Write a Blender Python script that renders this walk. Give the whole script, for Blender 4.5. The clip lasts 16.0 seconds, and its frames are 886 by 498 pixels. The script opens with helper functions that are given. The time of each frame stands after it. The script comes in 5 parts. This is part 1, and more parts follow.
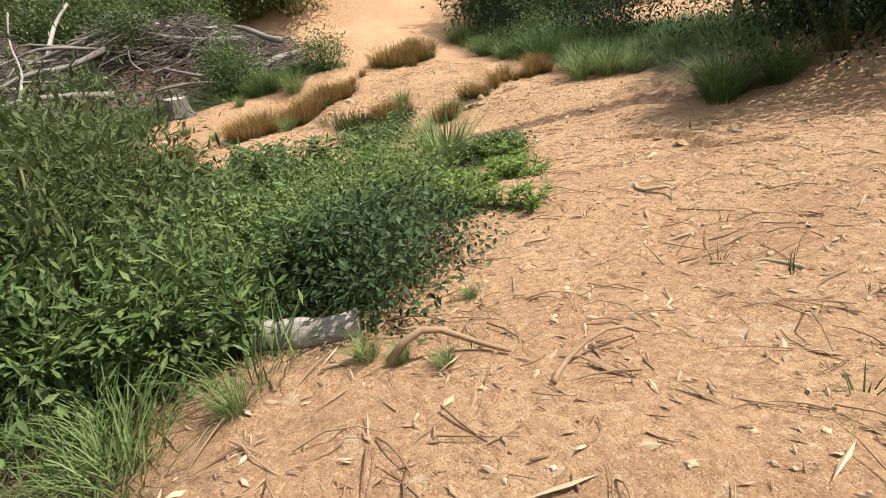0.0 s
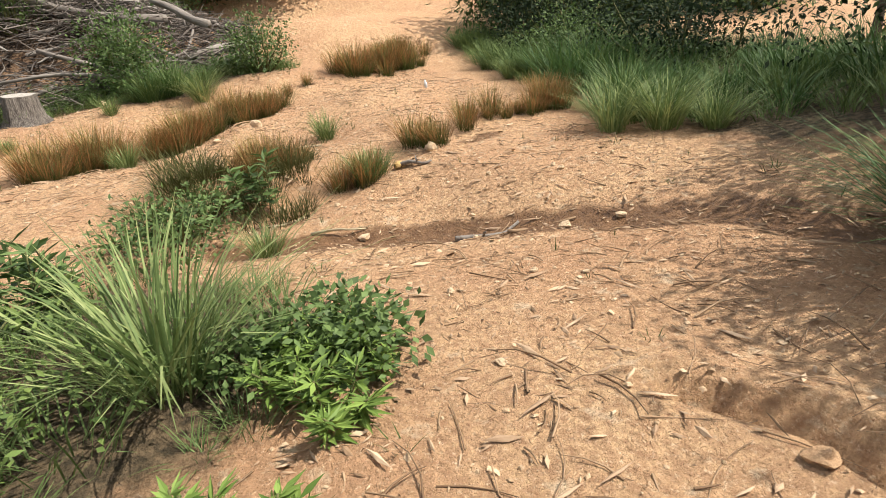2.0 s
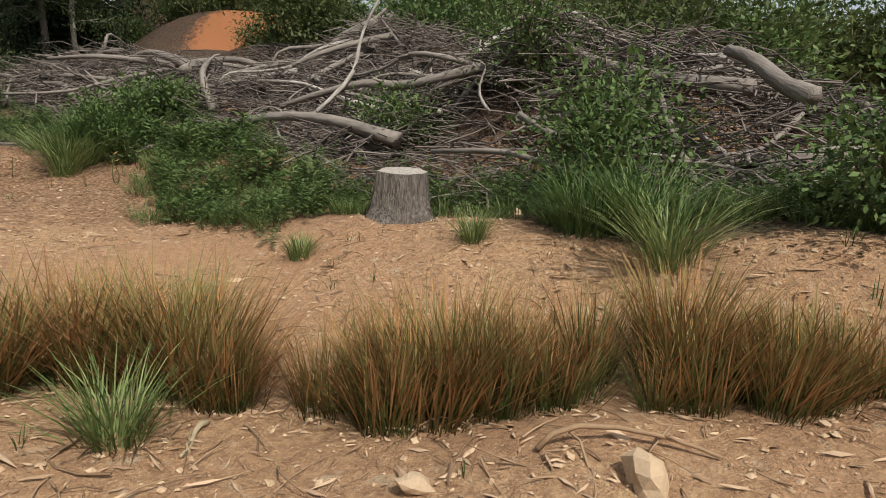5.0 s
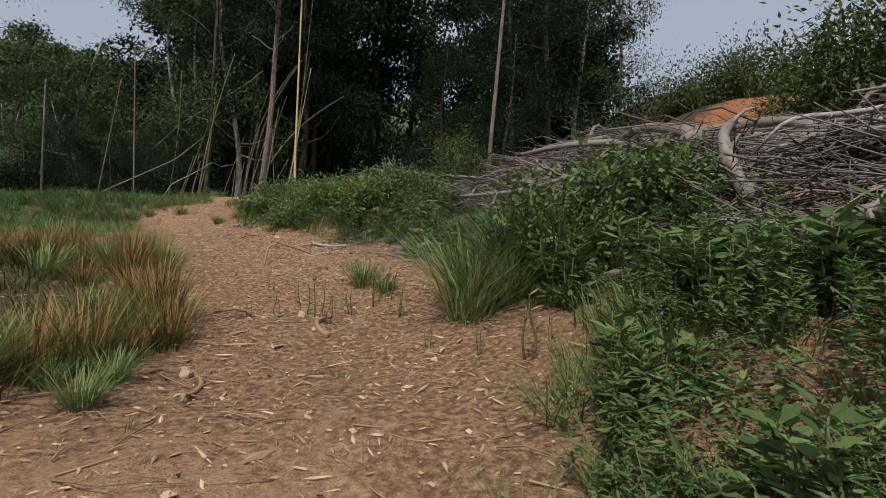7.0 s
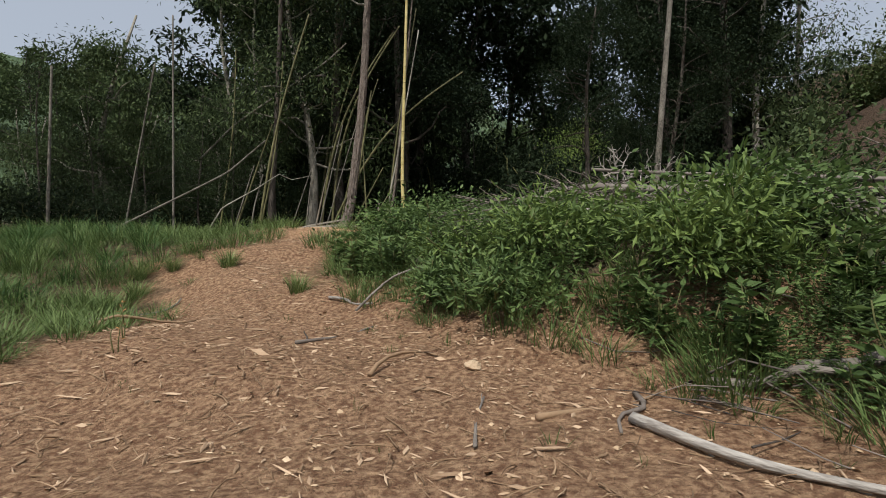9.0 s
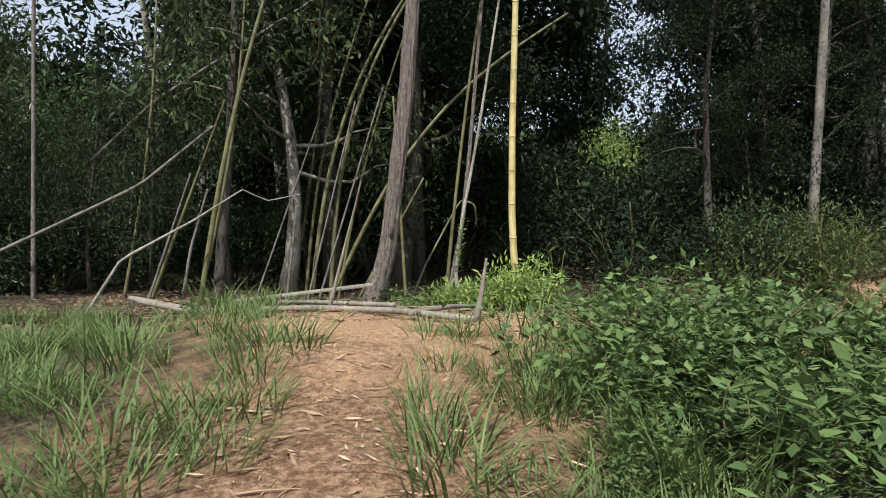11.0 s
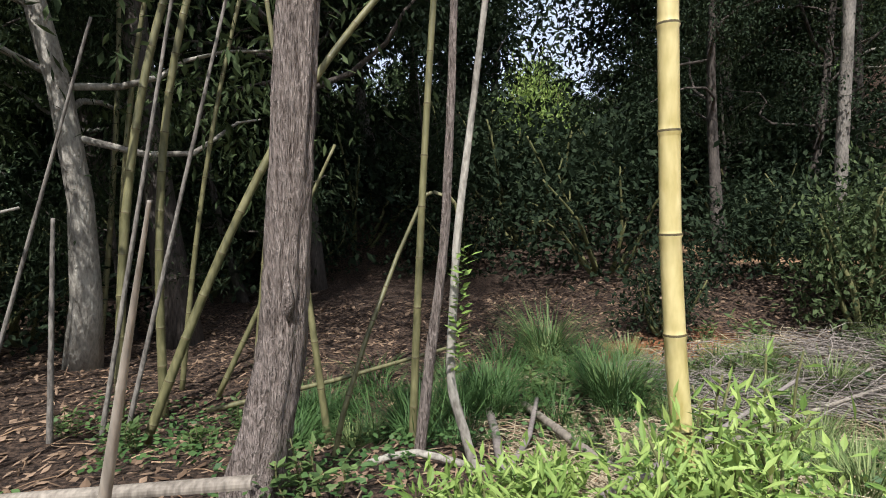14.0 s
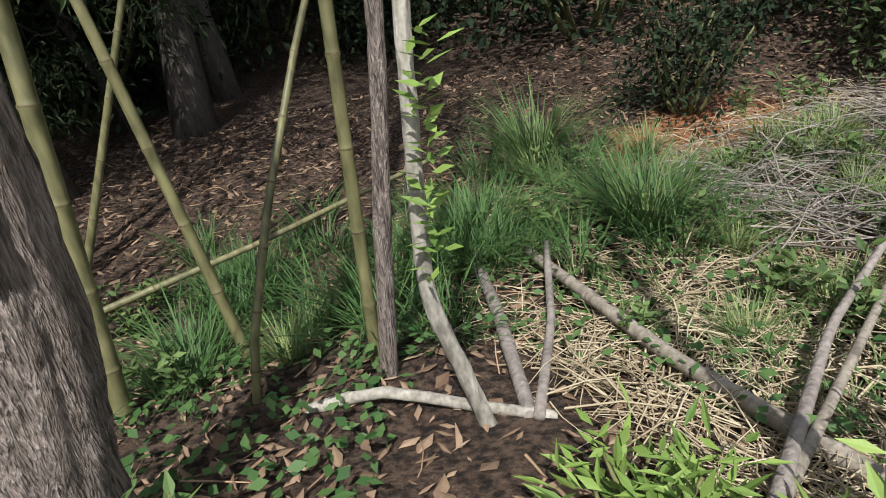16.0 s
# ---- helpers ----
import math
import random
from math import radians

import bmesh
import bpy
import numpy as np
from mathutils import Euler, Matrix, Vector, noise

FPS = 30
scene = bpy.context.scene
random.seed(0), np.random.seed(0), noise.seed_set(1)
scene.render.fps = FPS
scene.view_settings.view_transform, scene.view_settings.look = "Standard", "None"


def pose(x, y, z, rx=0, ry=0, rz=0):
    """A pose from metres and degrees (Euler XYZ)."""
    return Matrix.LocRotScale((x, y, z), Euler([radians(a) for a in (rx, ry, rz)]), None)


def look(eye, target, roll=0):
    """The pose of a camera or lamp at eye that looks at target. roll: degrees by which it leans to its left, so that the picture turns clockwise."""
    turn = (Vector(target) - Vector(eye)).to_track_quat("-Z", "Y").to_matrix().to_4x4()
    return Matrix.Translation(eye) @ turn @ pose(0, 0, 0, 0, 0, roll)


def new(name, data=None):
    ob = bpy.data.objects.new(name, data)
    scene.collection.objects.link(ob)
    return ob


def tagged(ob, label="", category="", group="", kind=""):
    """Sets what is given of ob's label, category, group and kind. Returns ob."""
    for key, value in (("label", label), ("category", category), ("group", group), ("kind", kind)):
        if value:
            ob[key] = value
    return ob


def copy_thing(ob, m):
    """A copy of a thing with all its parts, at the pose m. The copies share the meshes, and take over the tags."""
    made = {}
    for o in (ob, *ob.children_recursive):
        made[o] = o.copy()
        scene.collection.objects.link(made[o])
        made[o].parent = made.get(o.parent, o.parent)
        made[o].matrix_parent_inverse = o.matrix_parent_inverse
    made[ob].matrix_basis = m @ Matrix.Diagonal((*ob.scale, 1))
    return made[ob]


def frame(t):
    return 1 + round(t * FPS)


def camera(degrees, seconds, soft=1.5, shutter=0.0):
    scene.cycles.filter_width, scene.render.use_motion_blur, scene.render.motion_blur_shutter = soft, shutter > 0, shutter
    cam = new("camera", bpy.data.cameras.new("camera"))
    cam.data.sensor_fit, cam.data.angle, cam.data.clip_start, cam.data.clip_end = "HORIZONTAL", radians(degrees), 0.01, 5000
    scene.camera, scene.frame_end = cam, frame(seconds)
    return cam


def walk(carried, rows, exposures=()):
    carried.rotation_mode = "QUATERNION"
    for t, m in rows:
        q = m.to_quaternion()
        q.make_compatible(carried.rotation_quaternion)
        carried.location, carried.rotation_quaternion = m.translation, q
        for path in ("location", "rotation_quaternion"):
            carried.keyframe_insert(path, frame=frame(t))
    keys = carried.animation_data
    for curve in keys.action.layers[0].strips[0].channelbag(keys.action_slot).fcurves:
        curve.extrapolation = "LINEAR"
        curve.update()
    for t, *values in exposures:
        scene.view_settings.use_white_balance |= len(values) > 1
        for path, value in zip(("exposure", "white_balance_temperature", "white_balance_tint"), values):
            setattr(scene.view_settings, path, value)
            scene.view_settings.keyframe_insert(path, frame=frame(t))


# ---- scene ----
PATH = [
    (0.0, -10.170, -1.594, 0.240, 68.00, 10.00, -115.00),
    (0.5, -9.518, -2.329, 0.216, 67.80, 8.74, -113.83),
    (1.0, -8.776, -2.997, 0.118, 68.10, 7.51, -112.03),
    (1.5, -7.977, -3.600, 0.036, 68.41, 6.59, -110.81),
    (2.0, -7.066, -4.169, -0.011, 68.98, 5.77, -109.31),
    (2.5, -6.122, -4.626, -0.110, 70.05, 5.26, -107.83),
    (3.0, -5.115, -4.973, -0.134, 70.54, 4.05, -106.21),
    (3.5, -4.070, -5.185, -0.216, 71.36, 2.03, -102.42),
    (4.0, -3.031, -5.278, -0.050, 73.49, 1.23, -91.52),
    (4.5, -2.034, -5.159, -0.031, 77.48, 0.13, -71.34),
    (5.0, -1.393, -4.708, -0.014, 79.67, -3.54, -47.45),
    (5.2, -1.188, -4.440, 0.018, 79.00, -4.38, -43.08),
    (5.7, -0.575, -3.746, 0.028, 80.70, -5.49, -28.78),
    (6.2, -0.051, -2.754, 0.009, 83.49, -4.96, -15.49),
    (6.8, 0.236, -1.305, -0.009, 86.67, -3.54, -3.78),
    (7.3, 0.003, 0.003, 0.018, 87.80, -2.85, 0.02),
    (7.5, -0.199, 0.531, 0.042, 87.70, -2.30, 0.50),
    (8.0, -0.706, 1.851, 0.100, 87.90, -2.40, 1.60),
    (8.5, -1.278, 3.196, 0.216, 88.10, -2.10, 2.80),
    (9.0, -1.876, 4.515, 0.315, 88.20, -1.90, 4.10),
    (9.5, -2.482, 5.827, 0.398, 89.10, -1.70, 4.40),
    (10.0, -3.030, 7.130, 0.473, 90.10, -1.80, 3.30),
    (10.2, -3.249, 7.651, 0.503, 90.36, -2.17, 2.17),
    (10.7, -3.715, 8.825, 0.658, 90.20, -2.03, 0.21),
    (11.2, -4.029, 9.772, 0.904, 89.06, -1.38, -2.78),
    (11.8, -4.227, 10.669, 1.167, 87.64, -0.51, -6.30),
    (12.3, -4.262, 11.268, 1.233, 87.46, -0.16, -8.00),
    (12.5, -4.267, 11.486, 1.220, 88.20, -0.23, -7.79),
    (13.0, -4.235, 12.036, 1.174, 90.21, -0.06, -11.60),
    (13.5, -4.275, 12.358, 1.222, 90.81, -0.10, -12.80),
    (14.0, -4.200, 12.636, 1.239, 85.21, 1.27, -13.75),
    (14.5, -4.193, 12.909, 1.206, 75.62, 5.34, -17.39),
    (15.0, -4.124, 13.165, 1.156, 65.72, 8.47, -19.60),
    (15.5, -3.989, 13.442, 1.227, 61.73, 7.37, -19.56),
    (16.0, -3.906, 13.786, 1.155, 62.64, 7.35, -20.26),
]
cam = camera(76, 16.0, soft=1.0)
walk(cam, [(t, pose(x, y, z, rx, ry, rz)) for t, x, y, z, rx, ry, rz in PATH],
     [(0, .6, 6500, 10), (2.6, .6, 6500, 10), (3.4, .45, 6500, 10), (4.0, .4, 6500, 10), (5.2, -.22, 6400, 10), (7.3, -.42, 6150, 12), (9.0, -.25, 6150, 10), (10.2, .15, 6000, 8), (12.3, .4, 5850, 14), (14, .5, 5850, 14), (15, .5, 6100, 14), (16, .5, 5900, 12)])

# ---- sky and sun ----
SUN_FROM = Vector((-.22, -.58, .86)).normalized()
world = bpy.data.worlds.new("sky")
scene.world = world
world.use_nodes = True
wn, wl = world.node_tree.nodes, world.node_tree.links
air = wn.new("ShaderNodeTexSky")
air.sky_type, air.sun_disc = "NISHITA", False
air.sun_elevation = math.asin(SUN_FROM.z)
air.sun_rotation = math.atan2(SUN_FROM.x, SUN_FROM.y)
air.air_density, air.dust_density = 1.0, 3.0
cloud = wn.new("ShaderNodeMix")
cloud.data_type = "RGBA"
cloud.inputs[0].default_value = .6
cloud.inputs[7].default_value = (7.5, 7.8, 8.2, 1)
wl.new(air.outputs[0], cloud.inputs[6])
wl.new(cloud.outputs[2], wn["Background"].inputs[0])
wn["Background"].inputs[1].default_value = .102
sun = new("sun", bpy.data.lights.new("sun", "SUN"))
sun.data.energy, sun.data.angle, sun.data.color = 4.9, radians(.6), (1, .95, .86)
sun.matrix_world = look(SUN_FROM * 60, (0, 0, 0))


# ---- materials ----
def material(name, dark, light, rough=.85, scale=6.0, fine=60.0, bump=.3, thin=0.0, island=0.0, stretch=(1, 1, 1), spec=.3, depth=.02):
    """Two colours mixed by coarse and fine noise; thin: light let through leaves; island: change from piece to piece."""
    m = bpy.data.materials.new(name)
    m.use_nodes = True
    n, l = m.node_tree.nodes, m.node_tree.links
    b = n["Principled BSDF"]
    b.inputs["Roughness"].default_value, b.inputs["Specular IOR Level"].default_value = rough, spec
    co, mp = n.new("ShaderNodeTexCoord"), n.new("ShaderNodeMapping")
    mp.inputs["Scale"].default_value = stretch
    l.new(co.outputs["Object"], mp.inputs[0])
    a, f = n.new("ShaderNodeTexNoise"), n.new("ShaderNodeTexNoise")
    for node, s, d in ((a, scale, 4), (f, fine, 3)):
        node.inputs["Scale"].default_value, node.inputs["Detail"].default_value = s, d
        l.new(mp.outputs[0], node.inputs["Vector"])
    add = n.new("ShaderNodeMath")
    add.operation = "ADD"
    l.new(a.outputs[0], add.inputs[0]), l.new(f.outputs[0], add.inputs[1])
    fac = n.new("ShaderNodeMapRange")
    fac.inputs[1].default_value, fac.inputs[2].default_value = .7, 1.3
    l.new(add.outputs[0], fac.inputs[0])
    last = fac.outputs[0]
    if island:
        g, mixf = n.new("ShaderNodeNewGeometry"), n.new("ShaderNodeMix")
        mixf.inputs[0].default_value = island
        l.new(last, mixf.inputs[2]), l.new(g.outputs["Random Per Island"], mixf.inputs[3])
        last = mixf.outputs[0]
    mix = n.new("ShaderNodeMix")
    mix.data_type = "RGBA"
    mix.inputs[6].default_value, mix.inputs[7].default_value = (*dark, 1), (*light, 1)
    l.new(last, mix.inputs[0])
    l.new(mix.outputs[2], b.inputs["Base Color"])
    if bump:
        bp = n.new("ShaderNodeBump")
        bp.inputs["Strength"].default_value, bp.inputs["Distance"].default_value = bump, depth
        l.new(add.outputs[0], bp.inputs["Height"]), l.new(bp.outputs[0], b.inputs["Normal"])
    if thin:
        tr, ms = n.new("ShaderNodeBsdfTranslucent"), n.new("ShaderNodeMixShader")
        ms.inputs[0].default_value = thin
        l.new(mix.outputs[2], tr.inputs[0])
        l.new(b.outputs[0], ms.inputs[1]), l.new(tr.outputs[0], ms.inputs[2])
        l.new(ms.outputs[0], n["Material Output"].inputs[0])
    return m


def leafy(name, dark, light, rough=.55, thin=.25, foot=None, top=.3, spec=.2):
    """Leaf and blade colours; foot: the colour of the blades' feet, fading out at a height of top."""
    m = material(name, dark, light, rough, 2.5, 30, 0, thin, .75, spec=spec)
    if foot:
        n, l = m.node_tree.nodes, m.node_tree.links
        co, xyz, rg, mx = n.new("ShaderNodeTexCoord"), n.new("ShaderNodeSeparateXYZ"), n.new("ShaderNodeMapRange"), n.new("ShaderNodeMix")
        mx.data_type = "RGBA"
        rg.inputs[1].default_value, rg.inputs[2].default_value = .02, top
        mx.inputs[6].default_value = (*foot, 1)
        l.new(co.outputs["Object"], xyz.inputs[0]), l.new(xyz.outputs[2], rg.inputs[0]), l.new(rg.outputs[0], mx.inputs[0])
        mix = next(k for k in n if k.type == "MIX" and k.data_type == "RGBA" and k != mx)
        l.new(mix.outputs[2], mx.inputs[7])
        for s in (n["Principled BSDF"].inputs["Base Color"], n["Translucent BSDF"].inputs[0]):
            l.new(mx.outputs[2], s)
    return m


RUSH = leafy("rush", (.12, .055, .022), (.56, .31, .125), .75, .2, (.07, .07, .02), .16)
RUSH_GREEN = leafy("rush_green", (.075, .085, .024), (.40, .30, .11), .7, .2, (.05, .085, .018), .26)
GRASS = leafy("grass", (.055, .095, .026), (.20, .265, .09))
GRASS_PALE = leafy("grass_pale", (.105, .15, .045), (.35, .40, .16))
GRASS_DARK = leafy("grass_dark", (.03, .075, .022), (.10, .17, .05))
WEED = leafy("weed_leaf", (.032, .06, .018), (.165, .24, .075))
WEED_BRIGHT = leafy("weed_bright_leaf", (.075, .135, .025), (.26, .36, .085))
WEED_FRESH = leafy("fresh_weed_leaf", (.038, .072, .018), (.215, .29, .078))
SHOOT = leafy("bamboo_shoot_leaf", (.10, .19, .035), (.40, .50, .14), .5, .3)
BUSH_DARK = leafy("dark_bush_leaf", (.012, .03, .011), (.075, .12, .042), .5)
# Near-black leaves: dark foliage with the forest's shade put into its colour.
FOREST_SHADED = leafy("forest_shaded_leaf", (.009, .017, .009), (.038, .055, .026), .7, .2, spec=.08)
GROVE_SHADED = leafy("grove_shaded_leaf", (.012, .021, .010), (.05, .068, .029), .7, .25, spec=.08)
FOREST_PALE = leafy("forest_pale_leaf", (.03, .047, .019), (.105, .14, .055), .65, .25, spec=.1)
BAMBOO_LEAF = leafy("bamboo_leaf", (.028, .045, .014), (.135, .165, .055), .55, .3)
DRY_LEAF = leafy("dry_leaf", (.09, .055, .032), (.36, .25, .16), .85, .15)
STRAW = leafy("straw", (.24, .18, .10), (.60, .51, .34), .8, .15)
BLEACHED = material("bleached_wood", (.2, .175, .15), (.48, .44, .385), .9, 7, 50, .5, stretch=(1, 1, .25))
STEM = material("stem", (.06, .07, .02), (.16, .15, .06), .8, 8, 80, .2)
BARK = material("bark", (.075, .055, .042), (.40, .33, .275), .9, 75, 240, 1.0, stretch=(1, 1, .13), depth=.03)
BARK_PALE = material("pale_bark", (.13, .115, .09), (.40, .37, .30), .85, 9, 60, .5, stretch=(1, 1, .4))
BARK_DARK = material("dark_bark", (.03, .025, .02), (.12, .10, .08), .9, 9, 60, .6, stretch=(1, 1, .2))
DEADWOOD = material("weathered_wood", (.05, .04, .034), (.34, .295, .25), .9, 7, 50, .5, island=.55, stretch=(1, 1, .25))
# The near-black end paints the shaded gaps between heaped sticks.
TWIG = material("dry_twig", (.022, .017, .014), (.27, .225, .19), .9, 7, 50, .2, island=.8)
POLE_BARK = material("grey_pole_bark", (.07, .062, .05), (.25, .225, .185), .9, 9, 60, .5, stretch=(1, 1, .4))
TWIG_PALE = material("pale_twig", (.05, .042, .034), (.34, .295, .245), .9, 7, 50, .2, island=.8)
BARK_GREY = material("grey_stump_bark", (.055, .045, .038), (.26, .225, .19), .9, 30, 110, 1.0, stretch=(1, 1, .12), depth=.03)
TWIG_BROWN = material("brown_twig", (.13, .075, .04), (.40, .27, .16), .9, 7, 50, .2, island=.8)
CUT_WOOD = material("cut_wood", (.24, .21, .18), (.46, .42, .36), .85, 30, 120, .3)
BAMBOO_YELLOW = material("yellow_bamboo", (.35, .28, .085), (.64, .54, .25), .45, 7, 40, .08, stretch=(1, 1, .3), spec=.45)
BAMBOO_GREEN = material("green_bamboo", (.07, .068, .028), (.20, .185, .082), .5, 5, 40, .08, stretch=(1, 1, .3), spec=.4)
BAMBOO_DRY = material("dry_bamboo", (.11, .092, .07), (.34, .295, .23), .6, 5, 60, .15, stretch=(1, 1, .2))
NODE_DARK = material("bamboo_node", (.05, .04, .02), (.14, .11, .05), .7, 12, 60, .1)
STONE = material("sandstone", (.36, .235, .13), (.66, .49, .32), .9, 9, 70, .5, island=.6)
CHIP = material("wood_chip", (.20, .12, .065), (.60, .43, .28), .9, 9, 60, .2, island=.85)
OCHRE = material("ochre_rock", (.45, .25, .07), (.72, .50, .22), .9, 14, 80, .5)
FUNGUS = material("orange_fungus", (.55, .14, .03), (.80, .28, .07), .6, 20, 80, .2)
PLASTIC = material("white_plastic", (.62, .64, .66), (.82, .83, .84), .4, 8, 40, .1)
CLOD = material("dry_clod", (.38, .22, .12), (.60, .39, .22), .95, 9, 60, .6)
SCARP = material("orange_earth", (.38, .17, .06), (.58, .30, .12), .95, 1.5, 14, .6, depth=.1)


def earth():
    """Sandy orange soil; wet: dark damp mud; litter: brown forest floor, darkened for shade; turf: soil under plants.
    """
    m = bpy.data.materials.new("sandy_earth")
    m.use_nodes = True
    n, l = m.node_tree.nodes, m.node_tree.links
    b = n["Principled BSDF"]
    co = n.new("ShaderNodeTexCoord")

    def noise_at(scale, detail=5, rough=.6):
        t = n.new("ShaderNodeTexNoise")
        t.inputs["Scale"].default_value, t.inputs["Detail"].default_value, t.inputs["Roughness"].default_value = scale, detail, rough
        l.new(co.outputs["Object"], t.inputs["Vector"])
        return t.outputs[0]

    def ranged(v, lo, hi):
        r = n.new("ShaderNodeMapRange")
        r.inputs[1].default_value, r.inputs[2].default_value = lo, hi
        l.new(v, r.inputs[0])
        return r.outputs[0]

    def blend(f, a, c):
        x = n.new("ShaderNodeMix")
        x.data_type = "RGBA"
        l.new(f, x.inputs[0])
        for v, s in ((a, x.inputs[6]), (c, x.inputs[7])):
            if isinstance(v, tuple):
                s.default_value = (*v, 1)
            else:
                l.new(v, s)
        return x.outputs[2]

    def mask(name, soft):
        a = n.new("ShaderNodeAttribute")
        a.attribute_name = name
        add = n.new("ShaderNodeMath")
        add.operation = "ADD"
        l.new(a.outputs["Fac"], add.inputs[0]), l.new(noise_at(5, 6), add.inputs[1])
        return ranged(add.outputs[0], 1.0 - soft, 1.0 + soft)

    sand = blend(ranged(noise_at(.9), .35, .65), (.56, .32, .175), (.69, .445, .245))
    sand = blend(ranged(noise_at(26, 6, .7), .38, .60), (.42, .24, .13), sand)
    sand = blend(ranged(noise_at(9, 4), .60, .72), sand, (.66, .49, .32))
    sand = blend(ranged(noise_at(62, 5, .75), .56, .66), sand, (.74, .53, .34))
    sand = blend(ranged(noise_at(45, 6, .75), .60, .69), sand, (.26, .13, .065))
    sand = blend(mask("pink", .2), sand, blend(ranged(noise_at(30, 5), .4, .65), (.21, .11, .06), (.52, .33, .19)))
    soil = blend(ranged(noise_at(22, 5), .4, .65), (.06, .045, .025), (.20, .14, .08))
    # Brown leaf litter, its colours sunk to carry the wooded hollow's shade.
    litter = blend(ranged(noise_at(34, 5), .4, .62), (.022, .015, .0105), (.15, .098, .064))
    c = blend(mask("turf", .18), sand, soil)
    c = blend(mask("litter", .2), c, litter)
    c = blend(mask("clay", .15), c, (.34, .14, .06))
    c = blend(mask("woods", .2), c, blend(ranged(noise_at(.35, 6), .35, .65), (.035, .06, .03), (.09, .13, .06)))
    wet = mask("wet", .12)
    c = blend(wet, c, blend(ranged(noise_at(14, 5), .35, .65), (.17, .088, .042), (.27, .145, .07)))
    l.new(c, b.inputs["Base Color"])
    rough = n.new("ShaderNodeMapRange")
    rough.inputs[3].default_value, rough.inputs[4].default_value = .95, .55
    l.new(wet, rough.inputs[0]), l.new(rough.outputs[0], b.inputs["Roughness"])
    b.inputs["Specular IOR Level"].default_value = .25
    bp, bq = n.new("ShaderNodeBump"), n.new("ShaderNodeBump")
    bp.inputs["Strength"].default_value, bp.inputs["Distance"].default_value = .9, .075
    bq.inputs["Strength"].default_value, bq.inputs["Distance"].default_value = 1.0, .022
    l.new(noise_at(14, 6, .65), bp.inputs["Height"]), l.new(noise_at(75, 5, .7), bq.inputs["Height"])
    l.new(bp.outputs[0], bq.inputs["Normal"]), l.new(bq.outputs[0], b.inputs["Normal"])
    return m


EARTH = earth()

# ---- land ----
# spot heights of the land, by area: x, y, z
SAND = [(-14, 0, -.7), (-10, -1.6, -.74), (-9, -4.5, -.82), (-7.7, -3.6, -.9), (-6, -4.8, -1.08), (-3.8, -4.8, -1.16), (-3, -6.3, -.93),
        (-1.4, -4.8, -.95), (-1.2, -5.8, -.76), (.3, -4.1, -.8), (-.3, -3.3, -.95), (.4, -6, -.63), (1.5, -1.5, -.58), (2, -2.4, -.47),
        (2.5, -4.4, -.3), (6, -5.5, .5), (12, -7, 2.2), (-6, -9, -.6), (-9, 2.5, -1.1), (-4, 0, -1.05), (.2, -1.3, -.92), (0, -2.0, -.93)]
CLEARING = [(0, 0, -.85), (-.7, 1.9, -.78), (-1.3, 3.2, -.66), (-1.9, 4.5, -.56), (-1.3, 6.3, -.42), (-2.5, 5.9, -.48), (-3.7, 6.5, -.62),
            (-5.1, 9.2, -.57), (-3.2, 7.7, -.4), (-3.9, 10.4, -.15), (-4.2, 11.3, .12), (-4.2, 12.4, .32), (-4, 13.6, .3), (-9, 9, -.5),
            (-12, 16, -.1), (-16, 6, -.6), (-7, 13, .05)]
BANK = [(0, 5, -.36), (.9, 6.6, .15), (-.3, 8.6, .35), (3, 4, .5), (3.4, 8, 1.1), (6, 3, 1.7), (2.4, 1, -.2), (5, -1, .9), (8, 10, 2.3),
        (3, 12, 1.0), (10, 17, 2.9), (13, 21, 5.4), (14, 5, 5), (16, 31, 8), (22, 12, 8), (22, -8, 5), (-1.5, 10.5, .3)]
FOREST = [(-4.3, 14.5, .28), (-4.2, 15.1, .1), (-3, 15.5, 0), (-4, 16, -.2), (-.4, 15.9, .1), (-1.4, 15.1, .03), (.6, 16.8, .5),
          (-4, 20, .1), (2, 26, 1.6), (-4, 25, 1.2), (-12, 24, .2), (-6.5, 15.5, .1), (-2.6, 13.2, .35)]
SPOTS = np.array(SAND + CLEARING + BANK + FOREST, float)


def rise(x, y):
    """Height of the land before its small relief."""
    x, y = np.asarray(x, float), np.asarray(y, float)
    top, low = np.zeros(x.shape), np.zeros(x.shape)
    for sx, sy, sz in SPOTS:
        w = 1 / ((x - sx) ** 2 + (y - sy) ** 2 + .25) ** 2
        top, low = top + w * sz, low + w
    return top / low


def lattice(x, y, size, seed=0):
    """Smooth noise from 0 to 1 on a lattice of that size in metres."""
    u, v = np.asarray(x, float) / size, np.asarray(y, float) / size
    i, j = np.floor(u).astype(np.int64), np.floor(v).astype(np.int64)
    f, g = u - i, v - j
    f, g = f * f * (3 - 2 * f), g * g * (3 - 2 * g)

    def r(a, c):
        h = (a * 374761393 + c * 668265263 + seed * 974634541) & 0xFFFFFFFF
        h = ((h ^ (h >> 13)) * 1274126177) & 0xFFFFFFFF
        return ((h ^ (h >> 16)) & 0xFFFF) / 65535

    return (r(i, j) * (1 - f) + r(i + 1, j) * f) * (1 - g) + (r(i, j + 1) * (1 - f) + r(i + 1, j + 1) * f) * g


